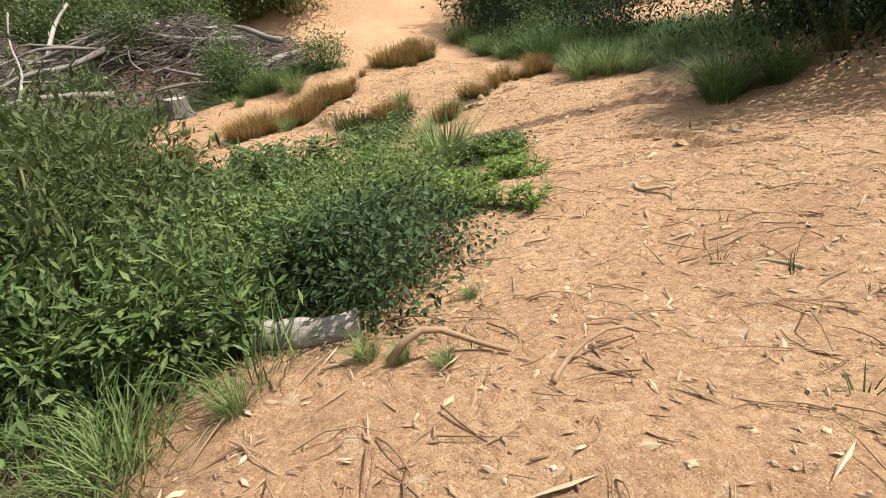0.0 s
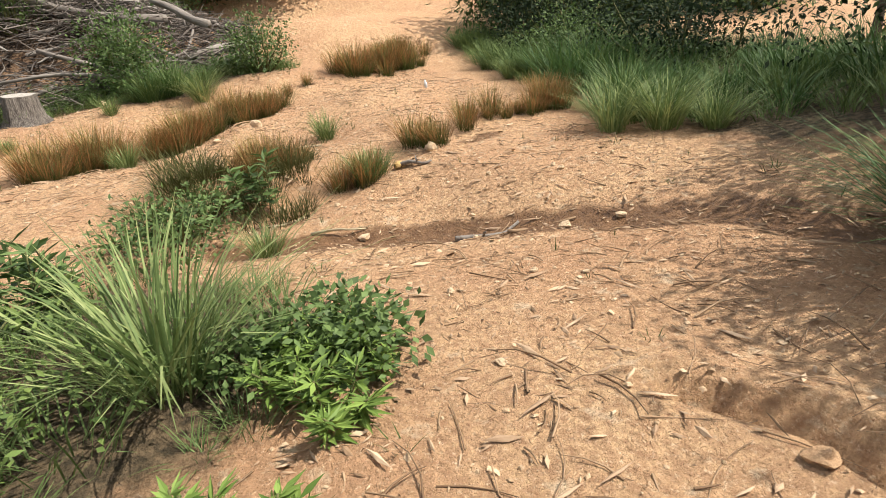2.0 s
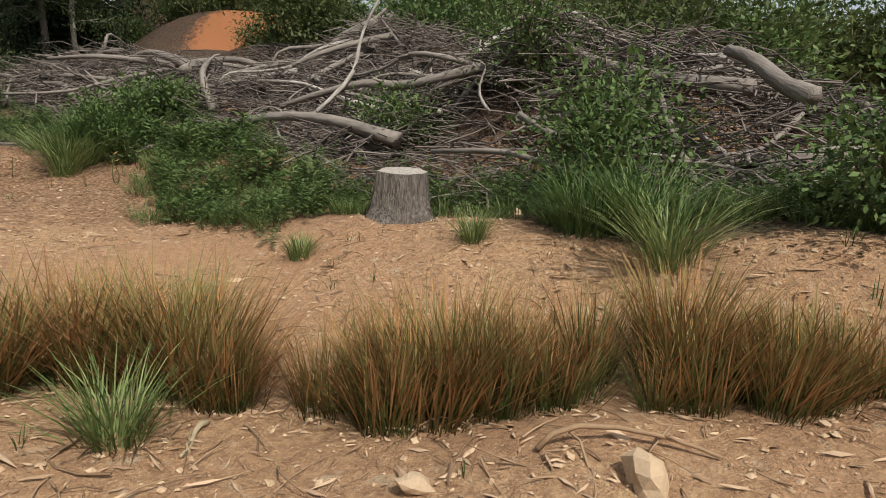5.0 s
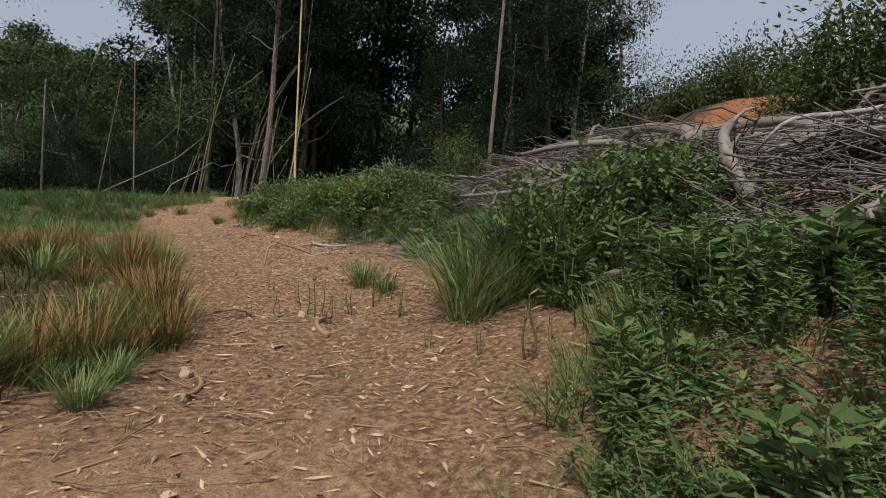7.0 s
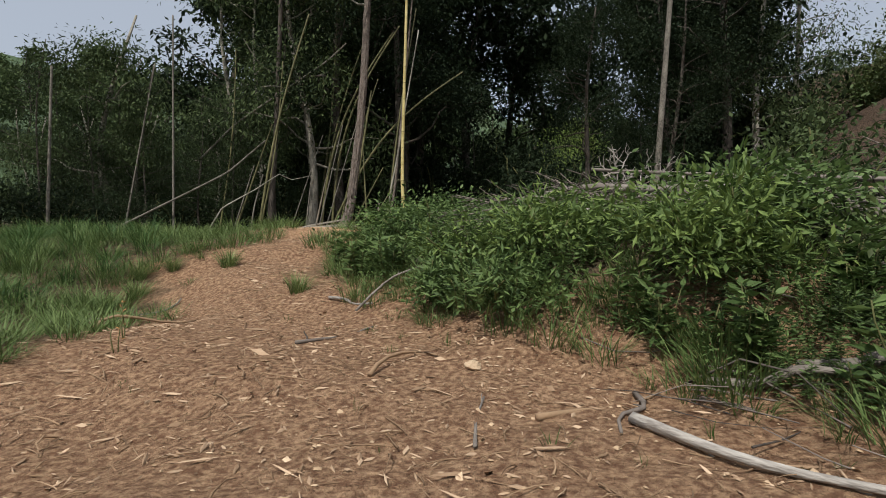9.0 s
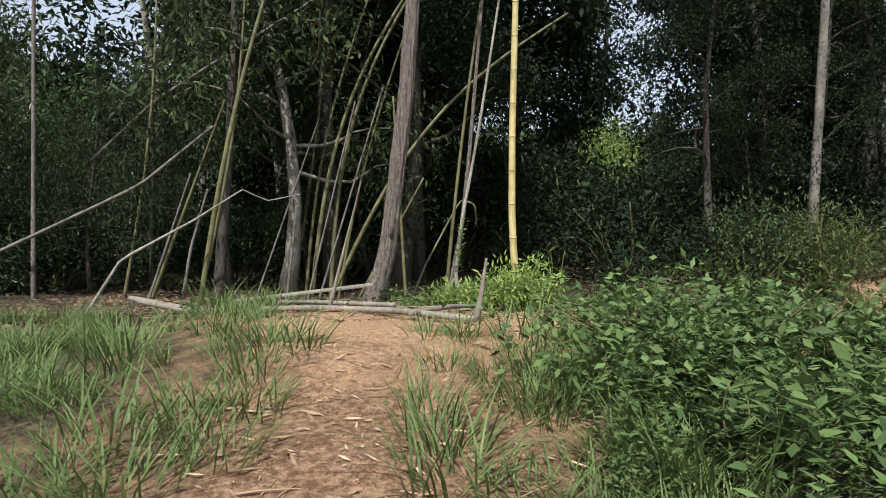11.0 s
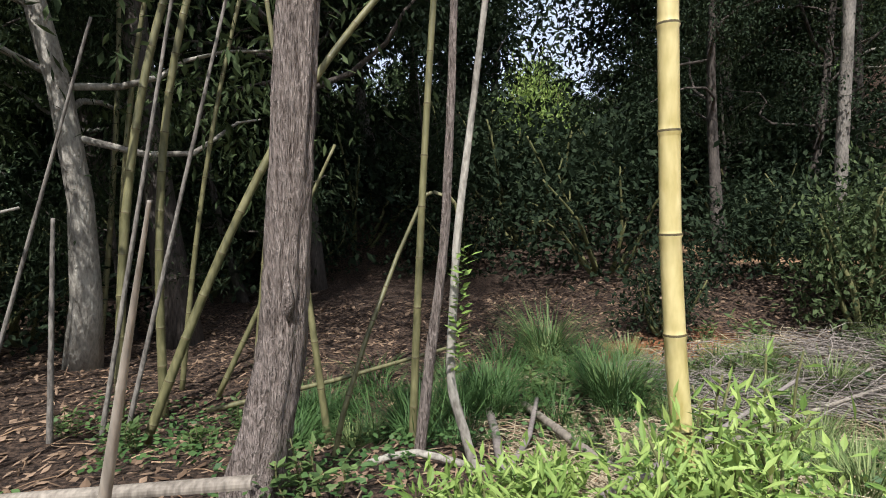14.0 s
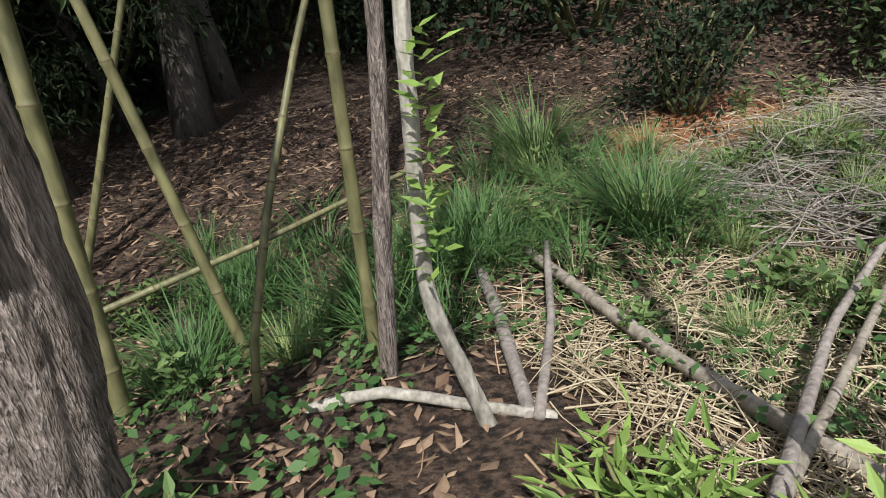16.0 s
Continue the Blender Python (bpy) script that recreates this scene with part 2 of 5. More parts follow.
def along(x, y, line):
    """Distance to a line of points."""
    best = np.full(np.shape(x), 1e9)
    for (ax, ay), (bx, by) in zip(line, line[1:]):
        k = np.clip(((x - ax) * (bx - ax) + (y - ay) * (by - ay)) / ((bx - ax) ** 2 + (by - ay) ** 2), 0, 1)
        best = np.minimum(best, np.hypot(x - ax - k * (bx - ax), y - ay - k * (by - ay)))
    return best


CRACK = [(-5.9, -5.2), (-6.15, -5.42), (-6.45, -5.45), (-6.7, -5.3), (-7.1, -5.1), (-7.5, -5.15)]
RILLS = [[(-6.1, -6.9), (-4.9, -6.45), (-4.3, -5.8), (-3.85, -5.2), (-3.6, -4.6), (-3.5, -3.9)],
         [(-.2, -6.6), (-1.9, -5.75), (-2.5, -5.1), (-2.9, -4.4), (-3.0, -3.6)],
         [(3.2, -6.4), (1.2, -4.6), (.2, -3.7), (-.4, -2.9), (-.9, -2.2), (-1.5, -1.4)]]


def height(x, y):
    z = rise(x, y)
    far = np.exp(-((x + 2) ** 2 + (y - 4) ** 2) / 700)
    z = z + far * ((lattice(x, y, .8, 1) - .5) * .05 + (lattice(x, y, .27, 2) - .5) * .03 + (lattice(x, y, .16, 3) - .5) * .022)
    for k, r in enumerate(RILLS):
        z = z - (.07, .06, .05)[k] * np.exp(-(along(x, y, r) / .22) ** 2)
    z = z - .22 * np.exp(-(along(x, y, CRACK) / .045) ** 2) + .03 * np.exp(-((along(x, y, CRACK) - .12) / .08) ** 2)
    hills = np.clip(np.hypot(x, y - 10) - 45, 0, None)
    side = np.clip(.28 - .004 * x, .12, .27) * np.clip((y + 40) / 80, .15, 1)
    return z + hills * side * (.5 + .5 * lattice(x, y, 60, 9))


CELL, LOW = .04, (-18.0, -14.0)
TABLE = height(*np.meshgrid(np.arange(LOW[0], 26, CELL), np.arange(LOW[1], 32, CELL)))


def at(x, y, dz=0.0):
    """The place on the land, from a fine table of heights."""
    u, v = (x - LOW[0]) / CELL, (y - LOW[1]) / CELL
    i, j = int(math.floor(u)), int(math.floor(v))
    if not (0 <= i < TABLE.shape[1] - 1 and 0 <= j < TABLE.shape[0] - 1):
        return Vector((x, y, float(height(np.array([x]), np.array([y]))[0]) + dz))
    f, g = u - i, v - j
    z = (TABLE[j, i] * (1 - f) + TABLE[j, i + 1] * f) * (1 - g) + (TABLE[j + 1, i] * (1 - f) + TABLE[j + 1, i + 1] * f) * g
    return Vector((x, y, float(z) + dz))


def ring(x, y, cx, cy, rx, ry):
    return 1 - np.hypot((x - cx) / rx, (y - cy) / ry)


def plants_near(x, y):
    """How far into the green a place lies: above 0 it is planted."""
    g = ring(x, y, -5.6, -.4, 3.2, 2.7)
    for e in ((-8.4, 1.2, 2.2, 2.6), (-4.9, -3.3, 1.0, 1.0), (2.6, -3.0, .9, 1.9), (1.5, 3.6, 1.2, 1.5), (.7, 6.6, 1.1, 1.6), (-.7, 8.9, 1.6, 1.4),
              (-2.0, 10.6, 1.7, 1.6), (-6.6, 7.8, 2.2, 3.4), (-8.5, 12, 4, 2.6), (-4.0, -9.3, 3.5, 2.1), (-3.2, 4.0, 1.2, 1.6), (-2.6, 1.6, 1.2, 2.2)):
        g = np.maximum(g, ring(x, y, *e))
    return g


def axis(lo, hi, step, reach):
    mid = np.arange(lo, hi + step / 2, step)
    out = np.cumsum(step * 1.16 ** np.arange(1, 60))
    out = out[out < reach]
    return np.concatenate([(lo - out)[::-1], mid, hi + out])


def mesh_of(name, verts, faces, mat, smooth=False):
    """A mesh from arrays; faces of three or four corners each."""
    me = bpy.data.meshes.new(name)
    verts, faces = np.asarray(verts, np.float32), np.asarray(faces, np.int32)
    k = faces.shape[1]
    me.vertices.add(len(verts)), me.loops.add(faces.size), me.polygons.add(len(faces))
    me.vertices.foreach_set("co", verts.ravel())
    me.loops.foreach_set("vertex_index", faces.ravel())
    me.polygons.foreach_set("loop_start", np.arange(0, faces.size, k, dtype=np.int32))
    me.polygons.foreach_set("use_smooth", np.full(len(faces), smooth))
    me.update(calc_edges=True)
    me.materials.append(mat)
    return me


def build_ground():
    xs, ys = axis(-12, 7, .075, 900), axis(-9, 18.5, .075, 900)
    gx, gy = np.meshgrid(xs, ys)
    x, y = gx.ravel(), gy.ravel()
    v = np.stack([x, y, height(x, y)], 1)
    w, h = len(xs), len(ys)
    i = (np.arange(h - 1)[:, None] * w + np.arange(w - 1)[None]).ravel()
    me = mesh_of("ground", v, np.stack([i, i + 1, i + w + 1, i + w], 1), EARTH, True)
    wet = np.exp(-(along(x, y, RILLS[0]) / .2) ** 2) * 1.0
    wet = np.maximum(wet, .8 * np.exp(-(along(x, y, [(-2.5, -5.9), (-2.4, -6.2)]) / .12) ** 2))
    litter = np.clip((y - 13.2) / 1.2, 0, 1) * np.clip((.2 - x) / 2 + .8, 0, 1)
    # Dark litter runs on beneath the brush heap, painting its shaded hollows.
    litter = np.maximum(litter, np.clip((x - 2.6) / 1.5, 0, 1) * np.clip((y + 3.5) / 2, 0, 1))
    litter = np.maximum(litter, np.clip((y - 19) / 3, 0, 1))
    clay = np.exp(-np.hypot((x + 1.5) / .8, (y - 16.2) / .6) ** 2) * .9 + np.clip(1 - np.hypot((x - 11.5) / 3.5, (y - 18.7) / 3.0), 0, 1) * 1.6
    pink = np.clip((y + .5 + np.clip(x * 1.6, 0, 2.6)) / 2.5, 0, 1) * np.clip((13 - y) / 2, 0, 1)
    turf = np.clip(.35 + plants_near(x, y) * 1.6, 0, 1)
    turf = np.maximum(turf, np.clip((np.hypot(x, y - 5) - 22) / 8, 0, 1))
    for name, value in (("wet", wet), ("litter", litter), ("clay", clay), ("pink", pink * .95), ("turf", turf), ("woods", np.clip((np.hypot(x, y - 5) - 24) / 10, 0, 1))):
        me.attributes.new(name, "FLOAT", "POINT").data.foreach_set("value", value.astype(np.float32))
    return tagged(new("ground", me), "orange sandy soil with damp rills and brown leaf litter under trees", "ground", kind="structure")


build_ground()
rng = np.random.default_rng(5)


# ---- builders ----
def part(name, me, parent, label=""):
    ob = new(name, me)
    ob.parent = parent
    return tagged(ob, label)


def thing(name, label, category, where=(0, 0, 0), group="", kind=""):
    ob = new(name)
    ob.location = where
    ob.empty_display_size = .1
    return tagged(ob, label, category, group, kind)


def blades(n, radius, tall, width, lean, droop, r=None, low=.55):
    """A tuft of bent, tapering blades: verts, faces."""
    r = r or rng
    az, rad = r.uniform(0, 2 * np.pi, n), radius * np.sqrt(r.uniform(0, 1, n))
    base = np.stack([rad * np.cos(az), rad * np.sin(az), np.full(n, -.02)], 1)
    out = az + r.normal(0, .7, n)
    d = np.stack([np.cos(out), np.sin(out), 0 * out], 1)
    side = np.stack([-np.sin(out), np.cos(out), 0 * out], 1)
    hh = tall * r.uniform(low, 1.05, n)
    ln, dr = lean * r.uniform(.1, 1.3, n), droop * r.uniform(.3, 1.4, n)
    rows = []
    for s, wd in ((0, .7), (.35, 1), (.7, .75), (1, .12)):
        p = base + d * (hh * (ln * s + dr * s * s))[:, None]
        p[:, 2] += hh * (s - .55 * dr * s ** 2.4)
        hw = (width * wd * .5) * side
        rows += [p - hw, p + hw]
    v = np.stack(rows, 1).reshape(-1, 3)
    o = (np.arange(n) * 8)[:, None, None]
    f = (o + np.array([[0, 1, 3, 2], [2, 3, 5, 4], [4, 5, 7, 6]])[None]).reshape(-1, 4)
    return v, f


def leaves(p, d, length, width, r=None, fold=.15):
    """Pointed leaves at p along d: verts, faces."""
    r = r or rng
    n = len(p)
    d = d / np.linalg.norm(d, axis=1, keepdims=True)
    up = r.normal(0, .45, (n, 3)) + (0, 0, 1)
    s = np.cross(d, up)
    s /= np.linalg.norm(s, axis=1, keepdims=True) + 1e-9
    nn = np.cross(s, d)
    ln = (length * r.uniform(.6, 1.2, n))[:, None]
    wd = (width * r.uniform(.7, 1.2, n))[:, None] * .5
    v = np.stack([p, p + d * ln * .45 + s * wd - nn * wd * fold, p + d * ln - nn * ln * .12, p + d * ln * .45 - s * wd - nn * wd * fold], 1).reshape(-1, 3)
    return v, (np.arange(n) * 4)[:, None] + np.array([[0, 1, 2, 3]])


def tube(points, radii, sides=6, cap=True):
    """A bent round bar through points: verts, faces."""
    p = np.asarray(points, float)
    t = np.gradient(p, axis=0)
    t /= np.linalg.norm(t, axis=1, keepdims=True)
    ref = np.array([1, 0, 0]) if abs(t[0, 0]) < .8 else np.array([0, 1, 0])
    a = np.cross(t, ref)
    a /= np.linalg.norm(a, axis=1, keepdims=True)
    c = np.cross(t, a)
    th = np.linspace(0, 2 * np.pi, sides, endpoint=False)
    rad = np.asarray(radii, float)
    rad = rad[:, None] if rad.ndim == 1 else rad
    v = p[:, None] + (np.cos(th) * rad)[..., None] * a[:, None] + (np.sin(th) * rad)[..., None] * c[:, None]
    k = len(p)
    i, j = np.meshgrid(np.arange(k - 1), np.arange(sides), indexing="ij")
    f = np.stack([i * sides + j, i * sides + (j + 1) % sides, (i + 1) * sides + (j + 1) % sides, (i + 1) * sides + j], -1).reshape(-1, 4)
    v = v.reshape(-1, 3)
    if cap:
        v = np.concatenate([v, p[:1], p[-1:]])
        e = np.arange(sides)
        f = np.concatenate([f, np.stack([e, (e + 1) % sides, np.full(sides, k * sides), np.full(sides, k * sides)], 1)[:, [1, 0, 2, 3]],
                            np.stack([(k - 1) * sides + e, (k - 1) * sides + (e + 1) % sides, np.full(sides, k * sides + 1), np.full(sides, k * sides + 1)], 1)])
        f = f.copy()
    return v, f


def joined(pieces):
    vs, fs, o = [], [], 0
    for v, f in pieces:
        vs.append(v), fs.append(f + o)
        o += len(v)
    return np.concatenate(vs), np.concatenate(fs)


def solid(name, pieces, mat, smooth=True):
    """A mesh of tubes; caps fold two corners into one, so they go in as triangles."""
    v, f = joined(pieces)
    me = bpy.data.meshes.new(name)
    me.from_pydata(v.tolist(), [], [q[:3] if q[2] == q[3] else q for q in f.tolist()])
    me.polygons.foreach_set("use_smooth", np.full(len(me.polygons), smooth))
    me.materials.append(mat)
    return me


def wander(a, b, k=7, off=.06, r=None):
    """Points from a to b with a random bend."""
    r = r or rng
    a, b = np.asarray(a, float), np.asarray(b, float)
    s = np.linspace(0, 1, k)[:, None]
    ln = np.linalg.norm(b - a)
    u, w = r.normal(0, off * ln, 3), r.normal(0, off * .6 * ln, 3)
    return a + (b - a) * s + u * np.sin(np.pi * s) + w * np.sin(2 * np.pi * s)


def meadow(name, label, category, kinds, spots, group, sizes=(.8, 1.2)):
    """Copies of the built tufts at places of the land."""
    for k, (x, y) in enumerate(s for s in spots if clear(*s)):
        s = rng.uniform(*sizes)
        ob = copy_thing(kinds[k % len(kinds)], pose(*at(x, y, -.005), rng.uniform(-5, 5), rng.uniform(-5, 5), rng.uniform(0, 360)))
        ob.scale = (s * rng.uniform(.9, 1.15), s * rng.uniform(.9, 1.15), s)
        ob.name = name
        tagged(ob, label, category, group)


def spread(n, x0, x1, y0, y1, keep):
    out = []
    while len(out) < n:
        x, y = rng.uniform(x0, x1), rng.uniform(y0, y1)
        if keep(x, y):
            out.append((x, y))
    return out


WALKED = [(-10.2, -1.6), (-8, -3.6), (-6.1, -4.6), (-4.1, -5.2), (-2, -5.2), (-1.2, -4.4), (-.05, -2.75), (.2, -1.3), (0, 0), (-.7, 1.85), (-1.9, 4.5), (-3, 7.1), (-3.7, 8.8), (-4.2, 10.7), (-4.25, 12.1), (-4.1, 13.2)]


def clear(x, y, wide=.24):
    """Whether a place lies off the walked line."""
    return float(along(np.array(x), np.array(y), WALKED)) > wide


def turned(v, spots, sizes, tip=4):
    """Many copies of one tuft's corners at places of the land, as one array."""
    out = []
    for x, y in spots:
        s, a = rng.uniform(*sizes), rng.uniform(0, 6.28)
        c, d = math.cos(a) * s, math.sin(a) * s
        q = at(x, y, -.005)
        out.append(np.stack([v[:, 0] * c - v[:, 1] * d + q.x, v[:, 0] * d + v[:, 1] * c + q.y, v[:, 2] * s * rng.uniform(.85, 1.15) + q.z], 1))
    return np.concatenate(out)


def sward(name, label, category, mat, shapes, spots, sizes):
    """Uncountable tufts over a stretch of land as one mesh."""
    vs, fs, o = [], [], 0
    for k, (v, f) in enumerate(shapes):
        mine = spots[k::len(shapes)]
        if mine:
            w = turned(v, mine, sizes)
            vs.append(w), fs.append((f[None] + (np.arange(len(mine)) * len(v))[:, None, None]).reshape(-1, f.shape[1]) + o)
            o += len(w)
    return tagged(new(name, mesh_of(name, np.concatenate(vs), np.concatenate(fs), mat)), label, category, kind="stuff")


def sticks(a, b, r0, r1, bend=.08):
    """Many bent four-sided sticks from a to b: verts, faces."""
    n, d = len(a), b - a
    ln = np.linalg.norm(d, axis=1, keepdims=True)
    u = np.cross(d / ln, rng.normal(0, 1, (n, 3)))
    u /= np.linalg.norm(u, axis=1, keepdims=True) + 1e-9
    w = np.cross(d / ln, u)
    rows = []
    sway = rng.normal(0, bend, (n, 2))
    for s in (0, .35, .7, 1):
        c = a + d * s + (u * sway[:, :1] + w * sway[:, 1:]) * ln * math.sin(math.pi * s)
        r = (r0 + (r1 - r0) * s)[:, None]
        rows += [c + u * r, c + w * r, c - u * r, c - w * r]
    v = np.stack(rows, 1).reshape(-1, 3)
    f = np.array([[k * 4 + j, k * 4 + (j + 1) % 4, k * 4 + 4 + (j + 1) % 4, k * 4 + 4 + j] for k in range(3) for j in range(4)])
    return v, ((np.arange(n) * 16)[:, None, None] + f[None]).reshape(-1, 4)


def tuft(name, label, mat, n, radius, tall, width, lean, droop, where, category="grass", group="", inner=None):
    """A tuft of outer and inner blades."""
    ob = thing(name, label, category, at(*where, -.005), group)
    tagged(part("outer_tuft", mesh_of(name, *blades(int(n * .6), radius, tall * .92, width, lean * 1.2, droop), mat), ob), kind="stuff")
    tagged(part("inner_tuft", mesh_of(name, *blades(int(n * .4), radius * .7, tall, width, lean * .7, droop * .8), inner or mat), ob), kind="stuff")
    return ob


def weed_shape(tall, n, length, width, stalks, r):
    """Corners of a leafy plant without its thin stalks."""
    ps, ds = [], []
    for _ in range(stalks):
        foot = rng.normal(0, r, 2)
        h, lean = tall * rng.uniform(.55, 1.05), rng.normal(0, .12, 2)
        for i in range(n):
            s = rng.uniform(.1, 1) ** .8
            a = i * 2.4 + rng.normal(0, .4)
            ps.append((foot[0] + lean[0] * s * h, foot[1] + lean[1] * s * h, s * h)), ds.append((math.cos(a), math.sin(a), .55 * s - .1 + rng.normal(0, .25)))
    return leaves(np.array(ps), np.array(ds), length, width)


# ---- grasses and rushes ----
def bank_side(x, y):
    """Places on the green bank along the log heap."""
    edge = np.interp(y, [-4.8, -3, -1.6, -.9, .1, .9, 2, 4, 5.5, 6.6, 7.4, 8.3, 9.3, 10.5, 12.5], [2.5, 2.05, 2.0, 1.45, .62, .75, 1.3, .55, .1, -.45, -1.15, -2.1, -3.0, -3.4, -3.2])
    return edge < x < edge + (.9 if y < 7.5 else 1.6)


def kinds_of(name, label, category, group, mat, first, n, radius, tall, width, lean, droop, count=3, inner=None):
    return [tuft(name, label, mat, n, radius, tall * k, width, lean, droop, first[i], category, group, inner) for i, k in enumerate((1, .85, 1.1)[:count])]


def line_spots(line, n, off):
    out = []
    for _ in range(n):
        k = rng.uniform(0, len(line) - 1.001)
        (ax, ay), (bx, by), f = line[int(k)], line[int(k) + 1], k % 1
        out.append((ax + (bx - ax) * f + rng.normal(0, off), ay + (by - ay) * f + rng.normal(0, off)))
    return out


RUSH_LINES = [([(-1.0, -2.1), (-.45, -2.75), (-.1, -3.25), (.25, -3.65), (.75, -4.1), (.95, -4.4)], 70, .12), ([(2.0, -5.6), (2.6, -6.5), (3.3, -7.2)], 44, .22),
              ([(-2.75, -4.75), (-2.6, -5.1)], 5, .08), ([(-2.45, -5.35), (-2.15, -5.75)], 11, .08), ([(-2.0, -6.1), (-1.85, -6.8), (-1.65, -7.6)], 24, .12), ([(-1.9, -4.1), (-2.4, -4.3)], 13, .16),
              ([(-1.2, 1.5), (-1.45, 2.5), (-2.0, 3.9), (-2.6, 4.6)], 46, .28), ([(-2.6, 1.0), (-2.6, 3.0), (-3.4, 4.5)], 34, .5), ([(-1.6, -1.4), (-2.0, -.6)], 14, .25)]
rush_kinds = kinds_of("rush_tuft", "reddish brown dry rush tuft with green base on sand", "rush", "rushes along the rills", RUSH,
                      [(-.2, -3.1), (.1, -3.5), (-.5, -2.6)], 200, .11, .42, .005, .55, .16, inner=RUSH_GREEN)
rush_kinds += kinds_of("rush_tuft", "olive green rush tuft with brown tips on sand", "rush", "rushes along the rills", RUSH_GREEN,
                       [(-.05, -3.3), (.3, -3.8)], 170, .10, .42, .005, .55, .18, 2, RUSH)
for x, y in ((1.1, -4.45), (1.3, -4.75), (1.5, -5.05)):
    meadow("rush_tuft", "small brown rush tuft standing alone on sand", "rush", rush_kinds[:1], [(x, y)], "rushes along the rills", (.5, .6))

green_kinds = kinds_of("grass_tuft", "fresh green grass tuft on sandy soil", "grass", "green tufts", GRASS,
                       [(-.86, -2.95), (-2.62, -5.05), (-1.0, -4.9)], 200, .08, .34, .0055, .55, .3, inner=GRASS_PALE)
for line, n, off in RUSH_LINES:
    meadow("rush_tuft", "", "rush", rush_kinds[3:] + green_kinds[:1] if line[0][1] > .5 else rush_kinds, line_spots(line, n, off), "rushes along the rills", (.45, .9) if n < 16 else (.7, 1.4) if n == 44 else (.7, 1.3) if n == 70 else (.4, .9) if n == 24 else (.5, 1.2))
pale_kinds = kinds_of("sword_grass", "tall pale green sword grass clump with arching blades", "grass", "sword grass clumps", GRASS_PALE,
                      [(-5.15, -3.72), (-3.2, -7.35), (.5, 2.75)], 230, .14, .72, .009, .5, .5, inner=GRASS)
dark_kinds = kinds_of("sword_grass", "tall dark green sword grass clump with arching blades", "grass", "sword grass clumps", GRASS_DARK,
                      [(-6.0, -6.45), (1.82, -3.0), (1.05, 2.9)], 300, .16, .70, .008, .55, .5, inner=GRASS)
meadow("sword_grass", "", "grass", dark_kinds, [(-5.75, -6.75), (-2.75, -7.35), (-2.2, -7.7), (2.0, -3.25), (.62, 3.05), (.85, 3.2), (-1.0, -8.1), (-.2, -7.9), (-6.3, -6.9)], "sword grass clumps")
meadow("sword_grass", "", "grass", pale_kinds[2:], [(.75, 2.85), (1.55, -3.65), (-3.5, -7.6), (-3.0, -7.0)], "sword grass clumps", (.55, .8))
meadow("grass_tuft", "", "grass", green_kinds,
       [(.33, -1.71), (1.28, -2.55), (.75, -1.5), (-.15, -1.9), (-.28, 3.74), (-.1, 3.55), (-2.99, 5.35), (-2.75, 5.0), (-5.34, 9.97), (-5.5, 10.3), (-4.57, 10.37),
        (-4.23, 10.27), (-3.44, 9.24), (-3.8, 10.0), (-5.2, 10.4), (-2.95, 4.3), (-3.7, -4.1), (-.0, -7.5), (-2.7, -4.95)],
       "green tufts", (.6, 1.0))
meadow("grass_tuft", "", "grass", green_kinds, [(-8.45, -1.9), (-8.68, -2.1), (-7.46, -3.7), (-8.5, -1.45), (-8.55, -2.0), (-8.15, -2.45)], "green tufts", (.28, .42))
# the grassy green that edges the clearing
TUFTS = [blades(60, .13, .24, .007, .7, .4), blades(45, .10, .17, .006, .9, .5), blades(70, .15, .30, .006, .6, .35)]
LONG = [blades(90, .16, .55, .009, .6, .5), blades(70, .14, .42, .009, .7, .5)]
sward("meadow_grass", "loose green grass growing beside the clearing", "grass", GRASS, TUFTS,
      spread(900, -11, -2.6, 4.0, 14.2, lambda x, y: (x < -3.75 - .17 * (y - 6) - (.35 if y < 9 else 0) and clear(x, y, .7)) or (y > 10.9 and clear(x, y, .25) and not (x > -7.5 and y > 12.7))), (.6, 1.3))
sward("meadow_grass", "tall dark green grass at the edge of the meadow", "grass", GRASS_DARK, LONG, spread(150, -11, -4.4, 5, 12.5, lambda x, y: x < -4.5 - .12 * y), (.5, .9))
sward("meadow_grass", "loose green grass behind the sword grass", "grass", GRASS, TUFTS, spread(260, -7.5, 2.2, -10.5, -7.3, lambda x, y: y < -7.4 - .25 * abs(x + 2.5)), (.9, 1.7))
sward("meadow_grass", "tall dark green grass shading the sand", "grass", GRASS_DARK, LONG, spread(110, -7, 2, -10.5, -7.6, lambda x, y: True), (.8, 1.3))
sward("meadow_grass", "tall green grass beside the sandy track", "grass", GRASS, LONG, spread(90, -.6, 3.6, -9.4, -7.5, lambda x, y: y < -7.5 - .15 * (x + .6)), (.6, 1.2))
sward("forest_grass", "dark green grass in the shaded hollow", "grass", GRASS_DARK, LONG, spread(60, -4.4, -2.2, 15.3, 16.9, lambda x, y: True), (.35, .8))
sward("meadow_grass", "loose green grass in the overgrown hollow", "grass", GRASS, TUFTS, spread(420, -8.8, -2.3, -4.4, 2.2, lambda x, y: plants_near(np.array(x), np.array(y)) > .0), (.5, 1.1))
sward("meadow_grass", "green grass along the foot of the bank", "grass", GRASS, TUFTS, spread(560, -3.6, 4.0, -5, 12.6, lambda x, y: bank_side(x + .22, y) and clear(x, y, .4)), (.5, 1.1))
